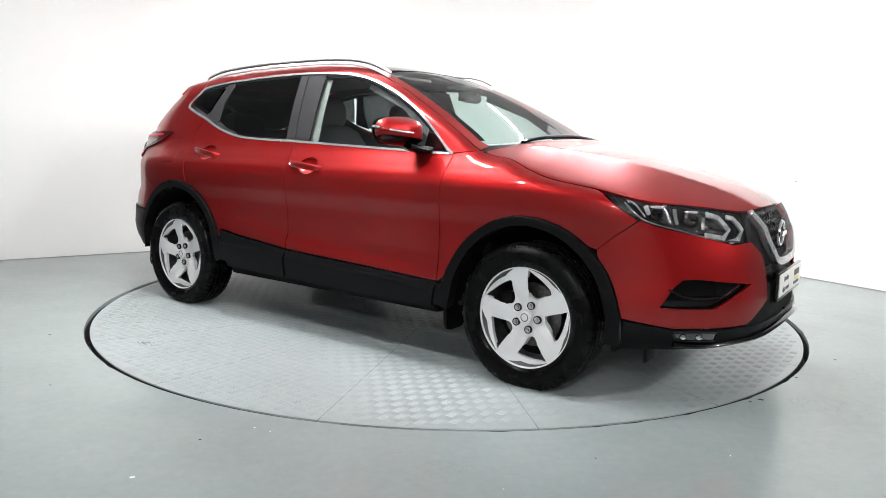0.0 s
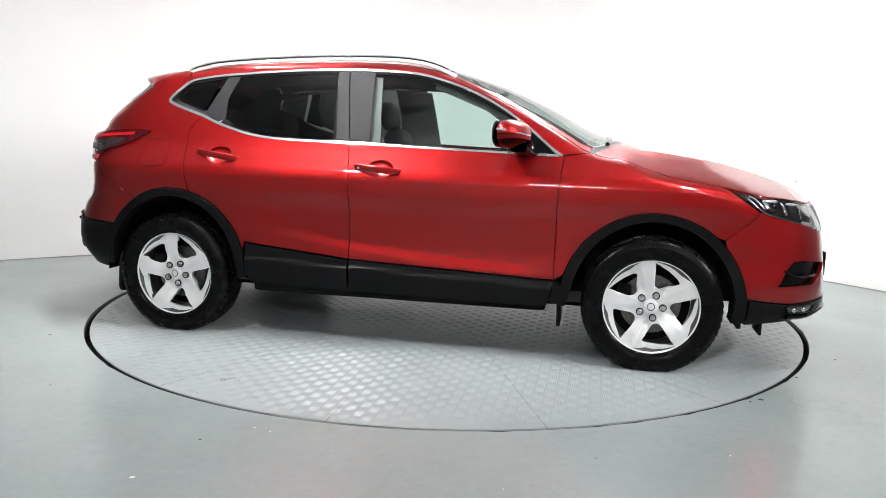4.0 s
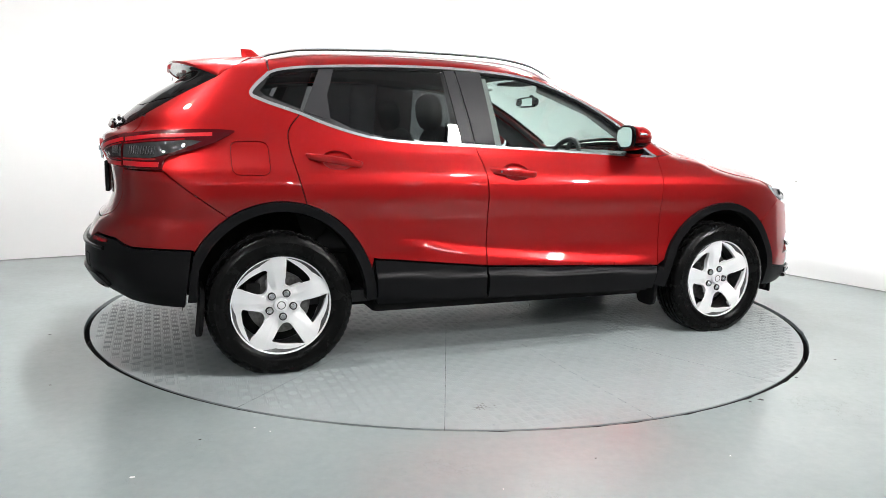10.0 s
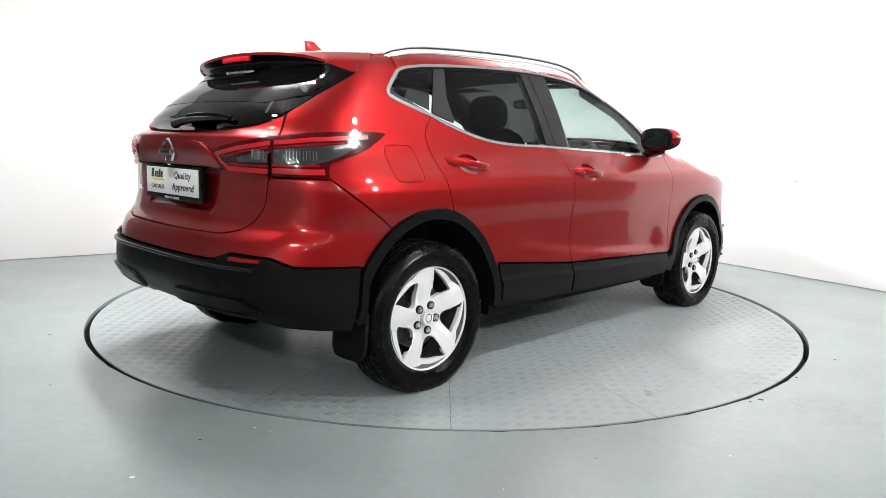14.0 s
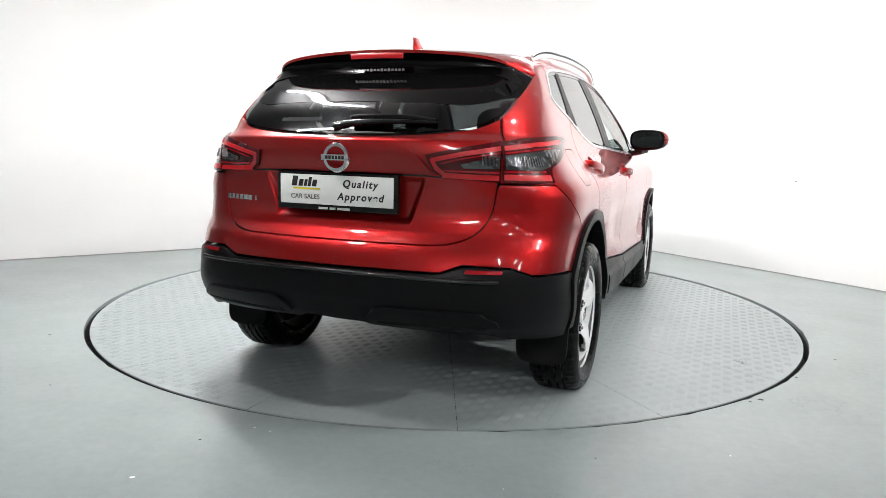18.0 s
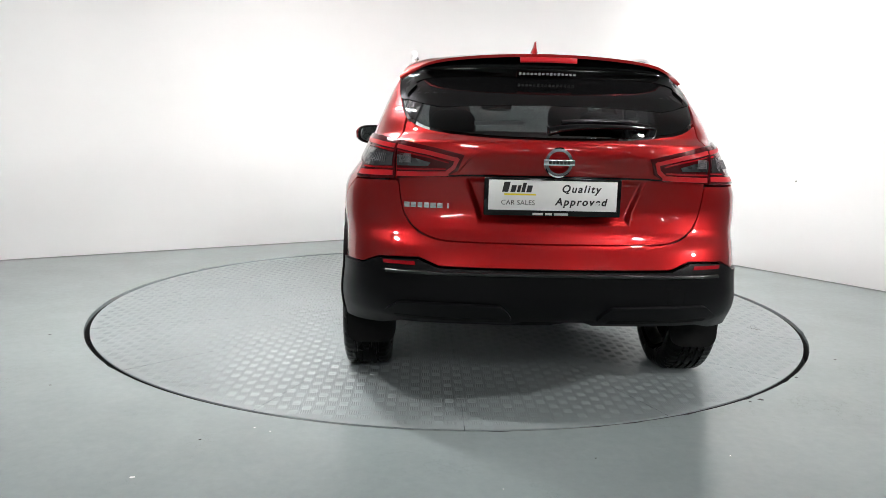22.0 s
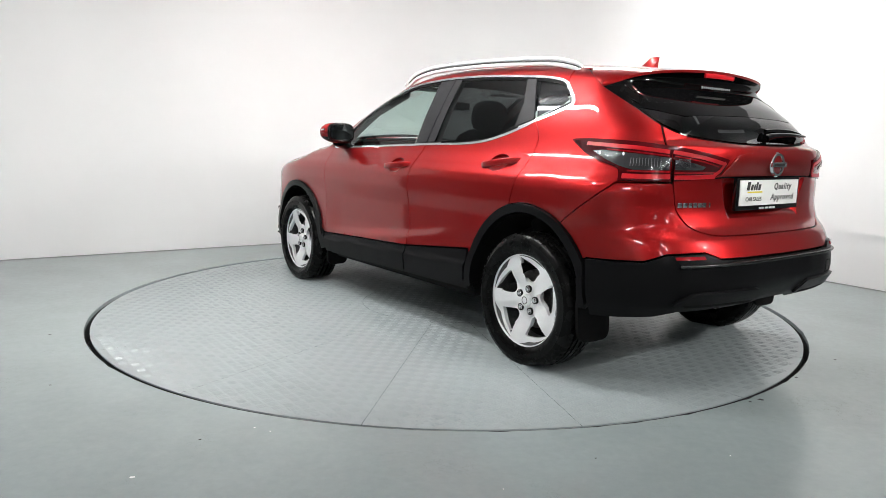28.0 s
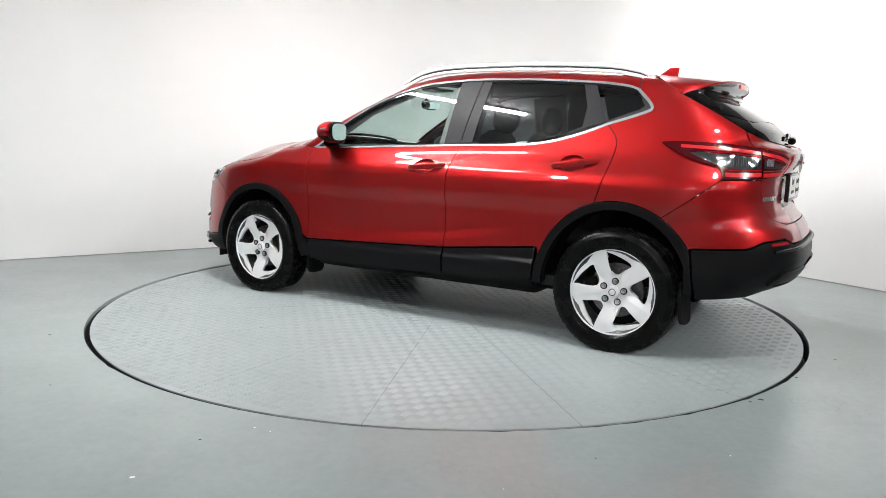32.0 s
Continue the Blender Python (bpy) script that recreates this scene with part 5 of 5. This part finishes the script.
    for i in range(-5, 6):
        for j in range(5):
            y, z = (i + 0.5 * (j % 2)) * 0.048, 0.655 + j * 0.038
            if abs(y) > 0.1 + (z - 0.62) * 0.8:
                continue
            ring = [(from_end(y + b, z + c, 1), z + c) for b, c in oval(0, 0, 0.019, 0.016, 6)]
            part("grille_cell", sheet("cell", band(ring + ring[:1], 0.006), wrap_skin(1, 1, -0.012), step=0.06, inset=0, depth=0.008, outward=front), PLASTIC, grille)
    half = flow([(0.365, 0.84), (0.285, 0.74), (0.205, 0.645), (0.15, 0.614), (0.0, 0.605)], 5)
    path = [nose_at(y, z) for y, z in half] + [nose_at(-y, z) for y, z in half[::-1][1:]]
    part("grille_chevron", sheet("chevron", band(path, 0.034), wrap_skin(1, 1, 0.016), step=0.03, inset=0, depth=0.03, outward=front), SATIN, grille, "satin chrome V-shaped grille trim")
    for j in range(3):
        for q in (1, -1):
            path = [nose_at(q * y, 0.56 + 0.022 * j) for y in (0.25, 0.29, 0.33)]
            part("grille_slat", sheet("slat", band(path, 0.008), wrap_skin(1, 1, 0.0), step=0.05, inset=0, depth=0.015, outward=front), GLOSS, grille)
    ring = lathe("ring", [(0.048, 0.0), (0.052, 0.008), (0.06, 0.008), (0.064, 0.0)], 36, "y")
    ring.transform(Matrix.Translation((2.21, 0, 0.725)) @ pose(0, 0, 0, 0, 0, -90))
    part("badge_ring", ring, CHROME, grille)
    part("badge_bar", shaped(box(2.222, 0, 0.725, 0.008, 0.135, 0.022, 0.003)), CHROME, grille)
    front_plate = part("front_number_plate", shaped(box(2.262, 0, 0.505, 0.014, 0.53, 0.13, 0.004)), GLOSS, car, "white plate in a black holder")
    part("plate_face", shaped(box(2.271, 0, 0.51, 0.004, 0.5, 0.105, 0.001)), PLATE_WHITE, front_plate)
    part("plate_holder", shaped(box(2.24, 0, 0.505, 0.04, 0.3, 0.1, 0.004)), GLOSS, front_plate)
    for y, z, l, h, mat in ((0.14, 0.5, 0.12, 0.03, INK), (0.14, 0.472, 0.12, 0.008, YELLOW), (0.14, 0.45, 0.12, 0.014, INK)):
        part("printed_bar", shaped(box(2.2735, y, z + 0.03, 0.001, l, h)), mat, front_plate)
    turn = pose(2.2735, 0, 0, 90, 0, 90)
    lettering("Quality", 0.036, INK, Matrix.Translation((0, -0.11, 0.532)) @ turn, front_plate)
    lettering("Approved", 0.036, INK, Matrix.Translation((0, -0.11, 0.486)) @ turn, front_plate)


def from_side_f(x, z):
    return from_side(x, z, 1), z


def build_plate_and_badges():
    """Rear number plate, badge, model name as bars."""
    plate = part("rear_number_plate", shaped(box(-2.078, 0.014, 0.908, 0.022, 0.545, 0.152, 0.005)), GLOSS, car, "white plate in a black holder")
    part("plate_face", shaped(box(-2.091, 0.014, 0.914, 0.004, 0.51, 0.118, 0.001)), PLATE_WHITE, plate)
    turn = pose(-2.0935, 0, 0, 90, 0, -90)
    def put(text, y, z, size, spacing=1.05, bold=0.0, slant=0.0):
        lettering(text, size, INK, Matrix.Translation((0, y, z)) @ turn, plate, spacing=spacing, bold=bold, slant=slant)
    put("Quality", -0.098, 0.941, 0.041, 1.26, 0.0011, 0.22)
    put("Approved", -0.1, 0.89, 0.041, 1.26, 0.0011, 0.22)
    put("CAR SALES", 0.152, 0.884, 0.027, 1.04, 0.0)
    # the dealer's mark as plain bars
    part("printed_bar", shaped(box(-2.0935, 0.145, 0.917, 0.001, 0.125, 0.007)), YELLOW, plate)
    for y, low, high, wide in ((0.2, 0.926, 0.966, 0.024), (0.171, 0.926, 0.953, 0.019), (0.149, 0.926, 0.953, 0.013), (0.13, 0.926, 0.963, 0.014), (0.108, 0.926, 0.953, 0.02)):
        bar = box(-2.0935, 0, 0, 0.001, wide, high - low)
        for v in bar.verts:
            v.co.y -= 0.22 * v.co.z
        part("printed_bar", shaped(bar, Matrix.Translation((0, y, (low + high) / 2))), INK, plate)
    for y, l in ((0.071, 0.042), (0.028, 0.026), (-0.022, 0.056)):
        part("printed_bar", shaped(box(-2.0895, y, 0.8405, 0.001, l, 0.009)), GREY_INK, plate)
    ring = lathe("ring", [(0.04, 0.0), (0.043, 0.009), (0.054, 0.01), (0.059, 0.0)], 40, "y")
    ring.transform(Matrix.Translation((-2.106, 0, 1.045)) @ pose(0, 0, 0, 0, 0, 90))
    badge = part("rear_badge", ring, CHROME, car, "round chrome badge")
    part("badge_bar", shaped(box(-2.118, 0, 1.045, 0.01, 0.122, 0.024, 0.003)), CHROME, badge)
    for i in range(6):
        part("badge_mark", shaped(box(-2.1235, 0.036 - 0.0145 * i, 1.045, 0.001, 0.0105, 0.013)), INK, badge)
    for i, wdt in enumerate((0.022, 0.021, 0.018, 0.02, 0.022, 0.021, 0.006)):
        y = 0.595 - 0.0265 * i - (0.006 if i == 6 else 0)
        x = skin_x(y, 0.862, -1)
        a = 0.3
        part("model_letter_bar", shaped(box(0, 0, 0, 0.005, wdt + 0.002, 0.021, 0.0015), Matrix.Translation((x - 0.003, y - 0.004, 0.862)) @ pose(0, 0, 0, 0, 0, -math.degrees(math.atan2(skin_x(y + 0.01, 0.862, -1) - skin_x(y - 0.01, 0.862, -1), 0.02)))), CHROME, car)
    # sticker inside the rear window and dealer's lettering under the spoiler, as bars
    part("window_sticker", sheet("sticker", [back(0.33, 1.185), back(0.13, 1.19), back(0.13, 1.205), back(0.33, 1.2)], wrap_skin(1, -1, -0.008), step=0.05, inset=0, depth=0), GREY_INK, car)


# ---- wheels ----
RIM = 0.248


def build_wheel():
    wheel = part("wheel", lathe("barrel", [(0.234, 0.085), (0.212, 0.07), (0.205, -0.05), (0.225, -0.1)], 48), BARREL, car, "silver five-spoke alloy wheel with black tyre")
    # five twisted spokes: a flat face, a falling facet beside it, and a window
    def dish(u, v):
        r = math.hypot(u, v) / RIM
        h = 0.082 - 0.024 * ease((0.75 - r) / 0.5)
        s = (math.degrees(math.atan2(v, -u)) - 50) % 72
        k = max(0.0, min(1.0, (0.85 - r) / 0.4))
        e0, e1 = 38 - 4 * k, 56 + 1 * k
        if s < e0:
            f = -0.012 + 0.011 * (s / e0)
        elif s < e1:
            f = 0.003 - 0.003 * (s - e0) / (e1 - e0)
        else:
            f = -0.012 * (s - e1) / (72 - e1)
        f *= ease((r - 0.24) / 0.2) * min(1.0, max(0.0, (1 - r) / 0.09))
        return u, h + f - 0.006 * ease((r - 0.94) / 0.06), v
    holes = []
    for k in range(5):
        pts = flow([(43.5, 0.71), (45.5, 0.65), (49, 0.56), (54, 0.46), (63, 0.385), (76, 0.38), (83, 0.44), (85.5, 0.6), (86.6, 0.78), (87.4, 0.895), (86, 0.89), (76, 0.83), (60, 0.775), (47, 0.745)], 3, True)
        holes.append([(-RIM * r * math.cos(radians(a + 72 * k)), RIM * r * math.sin(radians(a + 72 * k))) for a, r in pts])
    part("rim", sheet("rim", oval(0, 0, RIM, RIM, 96), dish, step=0.0055, inset=0, depth=0.022, holes=holes, outward=Vector((0, 1, 0))), ALLOY, wheel, "silver alloy rim")
    part("rim_lip", lathe("lip", [(RIM - 0.021, 0.066), (RIM - 0.018, 0.085), (RIM - 0.006, 0.09), (RIM + 0.004, 0.088), (RIM + 0.006, 0.07)], 72), ALLOY, wheel)
    part("hub_cap", lathe("cap", [(0.0, 0.08), (0.024, 0.0795), (0.032, 0.077), (0.035, 0.06)], 28), ALLOY, wheel)
    part("cap_mark", lathe("mark", [(0.016, 0.0795), (0.0175, 0.0808), (0.0195, 0.0806), (0.0205, 0.079)], 24), PILLAR, wheel)
    for k in range(5):
        a = radians(180 - 103 + 36 + 72 * k)
        r = 0.0595
        nut = lathe("nut", [(0.0, 0.077), (0.008, 0.0765), (0.0095, 0.068), (0.0125, 0.0685), (0.0145, 0.0675), (0.015, 0.06)], 12)
        nut.transform(Matrix.Translation((r * math.cos(a), 0.0, r * math.sin(a))))
        part("wheel_nut", nut, SATIN, wheel)
        seat = lathe("seat", [(0.0145, 0.055), (0.0145, 0.068), (0.0185, 0.068), (0.019, 0.055)], 20)
        seat.transform(Matrix.Translation((r * math.cos(a), 0.0, r * math.sin(a))))
        part("nut_seat", seat, DARK, wheel)
    part("brake_disc", lathe("disc", [(0.05, 0.02), (0.085, 0.02), (0.09, 0.005), (0.15, 0.005), (0.15, -0.015), (0.05, -0.015)], 40), STEEL, wheel)
    part("brake_caliper", shaped(box(0.13, 0.005, 0.03, 0.07, 0.06, 0.13, 0.012)), DARK, wheel)
    part("backing", lathe("backing", [(0.0, -0.04), (0.2, -0.04)], 32), DARK, wheel)
    # tyre with grooves and blocks
    T, W = 0.346, 0.108
    prof = [(0.236, 0.09), (0.246, 0.1), (0.262, 0.1075), (0.282, 0.1115), (0.299, 0.11), (0.303, 0.1115), (0.31, 0.109), (0.326, 0.102), (0.336, 0.094), (T - 0.004, 0.084)]
    for y in (0.05, 0.018, -0.018, -0.05):
        prof += [(T, y + 0.006), (T - 0.008, y + 0.004), (T - 0.008, y - 0.004), (T, y - 0.006)]
    prof += [(T - 0.004, -0.084), (0.335, -0.094), (0.31, -0.109), (0.282, -0.1115), (0.25, -0.105), (0.236, -0.09)]
    me = lathe("tyre", prof, 180, "y", 35)
    for v in me.vertices:
        r = math.hypot(v.co.x, v.co.z)
        if r > 0.33:
            step = round(math.atan2(v.co.z, v.co.x) / math.tau * 180) % 180
            cut = (step + (1 if v.co.y > 0 else 2)) % 3 == 0
            if cut and abs(v.co.y) > 0.05:
                k = (r - 0.0035) / r
                v.co.x *= k
                v.co.z *= k
    for v in me.vertices:                                   # flattened where it stands
        r, a = math.hypot(v.co.x, v.co.z), abs(math.degrees(math.atan2(v.co.z, v.co.x)) + 90)
        if r > 0.3 and a < 15 and v.co.z < -0.325:
            v.co.z = -0.325
    tyre = part("tyre", me, RUBBER, wheel, "black tyre with moulded tread")
    for a, n in ((95, 9), (275, 9)):
        for i in range(n):
            t = radians(a + (i - n / 2) * 5.2)
            r = 0.291
            m = Matrix.Translation((r * math.cos(t), 0.1105, r * math.sin(t))) @ Matrix.Rotation(-t + math.pi / 2, 4, "Y")
            part("moulded_mark", shaped(box(0, 0, 0, 0.017, 0.0016, 0.016), m), RUBBER, wheel)
    return wheel


def build_wheels():
    w = build_wheel()
    first = True
    for x, sg, spin in ((1.323, -1, 0), (-1.323, -1, -4), (1.323, 1, 17), (-1.323, 1, 14)):
        m = pose(x, sg * 0.78, 0.327 if x > 0 else 0.331, 0, 0, 180 if sg < 0 else 0) @ pose(0, 0, 0, 0, spin, 0)
        if first:
            w.matrix_basis = m
            first = False
        else:
            copy_thing(w, m)


# ---- cabin and underbody ----
def build_cabin():
    def add(name, me, mat, label="", parent=None):
        return part(name, me, mat, parent or car, label)
    add("cabin_floor", shaped(box(-0.2, 0, 0.33, 2.6, 1.5, 0.06)), CABIN)
    add("bulkhead", shaped(box(1.02, 0, 0.62, 0.05, 1.45, 0.6)), DARK)
    add("dashboard", shaped(egg(0.26, 0.7, 0.16, 4, 24), Matrix.Translation((0.78, 0, 0.93))), CABIN, "dark dashboard")
    add("centre_console", shaped(box(0.2, 0, 0.6, 1.0, 0.24, 0.36, 0.03)), CABIN)
    for sg in (1, -1):
        seat_y = sg * 0.37
        seat = add("front_seat", shaped(egg(0.27, 0.25, 0.12, 3.4, 20), Matrix.Translation((0.02, seat_y, 0.6))), CLOTH, "dark cloth front seat")
        add("backrest", shaped(egg(0.09, 0.24, 0.33, 3.2, 20), Matrix.Translation((-0.29, seat_y, 0.88)) @ pose(0, 0, 0, 0, -14, 0)), CLOTH, parent=seat)
        add("headrest", shaped(egg(0.055, 0.13, 0.1, 2.8, 18), Matrix.Translation((-0.41, seat_y, 1.28)) @ pose(0, 0, 0, 0, -8, 0)), CLOTH, parent=seat)
        for d in (-0.05, 0.05):
            add("headrest_post", sweep("post", [Vector((-0.375, seat_y + d, 1.12)), Vector((-0.4, seat_y + d, 1.24))], oval(0, 0, 0.006, 0.006, 8), up=Vector((0, 1, 0))), CHROME, parent=seat)
        add("door_lining", sheet("lining", [(-0.82, 0.45), (0.84, 0.45), (0.82, 1.04), (-0.3, 1.075), (-0.8, 1.1), (-1.15, 1.17), (-1.12, 0.9), (-0.92, 0.8)], side_skin(sg, -0.06), step=0.15, inset=0, depth=0.0), CABIN)
        add("pillar_lining", sheet("lining", band([(0.75, 1.1), (0.45, 1.31), (0.15, 1.43)], 0.06), side_skin(sg, -0.035), step=0.1, inset=0, depth=0), CABIN)
        add("pillar_lining", sheet("lining", [(-0.165, 1.46), (-0.43, 1.48), (-0.4, 1.06), (-0.125, 1.06)], side_skin(sg, -0.03), step=0.1, inset=0, depth=0), LINER)
        add("quarter_lining", sheet("lining", [(-0.98, 1.1), (-1.72, 1.1), (-1.62, 1.36), (-1.4, 1.44), (-1.02, 1.46), (-1.11, 1.44), (-1.34, 1.4), (-1.37, 1.33), (-1.2, 1.26)], side_skin(sg, -0.035), step=0.1, inset=0, depth=0), CABIN)
        for y in (0.38,):
            add("rear_headrest", shaped(egg(0.05, 0.12, 0.085, 2.8, 18), Matrix.Translation((-1.18, sg * y, 1.2))), CLOTH)
        add("sun_visor", shaped(box(0.18, sg * 0.36, 1.47, 0.16, 0.34, 0.015, 0.006), None), LINER)
    bench = add("rear_bench", shaped(egg(0.25, 0.62, 0.12, 4, 24), Matrix.Translation((-0.86, 0, 0.62))), CLOTH, "dark cloth rear bench")
    add("bench_back", shaped(egg(0.09, 0.62, 0.32, 4, 24), Matrix.Translation((-1.14, 0, 0.86)) @ pose(0, 0, 0, 0, -14, 0)), CLOTH, parent=bench)
    add("parcel_shelf", shaped(box(-1.55, 0, 0.98, 0.6, 1.15, 0.02, 0.006)), CABIN)
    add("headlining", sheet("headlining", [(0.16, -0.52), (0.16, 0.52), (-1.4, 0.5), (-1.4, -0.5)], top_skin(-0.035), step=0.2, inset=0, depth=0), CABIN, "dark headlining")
    # steering wheel on the right, its column, the inner mirror
    m = Matrix.Translation((0.46, -0.37, 0.985)) @ pose(0, 0, 0, 0, -66, 0)
    ring = bmesh.new()
    verts, faces = [], []
    for i in range(40):
        for j in range(8):
            a, b = math.tau * i / 40, math.tau * j / 8
            r = 0.18 + 0.015 * math.cos(b)
            verts.append(m @ Vector((r * math.cos(a), r * math.sin(a), 0.015 * math.sin(b))))
    for i in range(40):
        for j in range(8):
            faces.append([i * 8 + j, i * 8 + (j + 1) % 8, (i + 1) % 40 * 8 + (j + 1) % 8, (i + 1) % 40 * 8 + j])
    ring.free()
    wheel = add("steering_wheel", mesh("steering", verts, faces), CABIN, "dark steering wheel")
    add("steering_hub", shaped(egg(0.08, 0.09, 0.03, 3), m @ Matrix.Translation((0, 0, -0.01))), CABIN, parent=wheel)
    for a in (0, 180, 270):
        add("steering_spoke", shaped(box(0.11, 0, -0.005, 0.13, 0.035, 0.015, 0.004), m @ pose(0, 0, 0, 0, 0, a)), CABIN, parent=wheel)
    add("steering_column", sweep("column", [m @ Vector((0, 0, -0.02)), m @ Vector((0, 0, -0.3))], oval(0, 0, 0.05, 0.05, 12), up=Vector((0, 1, 0))), CABIN, parent=wheel)
    inner = add("inner_mirror", shaped(egg(0.02, 0.12, 0.034, 3.2), Matrix.Translation((0.42, 0, 1.385)) @ pose(0, 0, 0, 0, 0, 6)), GLOSS, "inside rear-view mirror")
    add("mirror_stem", sweep("stem", [(0.435, 0, 1.405), (0.455, 0, 1.43)], oval(0, 0, 0.014, 0.014, 8), up=Vector((0, 1, 0))), GLOSS, parent=inner)
    add("mirror_glass", shaped(box(0.398, 0, 1.385, 0.002, 0.21, 0.05, 0), None), MIRROR, parent=inner)
    # underneath
    add("underbody", shaped(box(0, 0, 0.3, 2.7, 1.05, 0.15, 0.03)), DARK)
    add("underfloor", shaped(box(-0.03, 0, 0.31, 1.66, 1.62, 0.12, 0.03)), DARK)
    add("rear_well", shaped(box(-1.85, 0, 0.53, 0.3, 1.4, 0.22, 0.02)), DARK)
    add("lower_grille_back", shaped(box(2.08, 0, 0.42, 0.1, 0.92, 0.3, 0.02)), DARK)
    add("front_well", shaped(box(1.85, 0, 0.5, 0.35, 1.2, 0.35, 0.02)), DARK)
    for x in (-1.323, 1.323):
        axle = sweep("axle", [(x, -0.7, 0.33), (x, 0.7, 0.33)], oval(0, 0, 0.035, 0.035, 12))
        add("axle", axle, DARK)
    add("silencer", shaped(egg(0.16, 0.3, 0.06, 3), Matrix.Translation((-1.68, 0.1, 0.36))), DARK)


# ---- build ----
build_room()
build_lights()
turntable = build_turntable()
for side_sign in (-1, 1):
    build_body(side_sign)
    build_tail_lamps(side_sign)
build_top()
build_tail()
build_nose()
build_plate_and_badges()
build_wheels()
build_cabin()

motions()
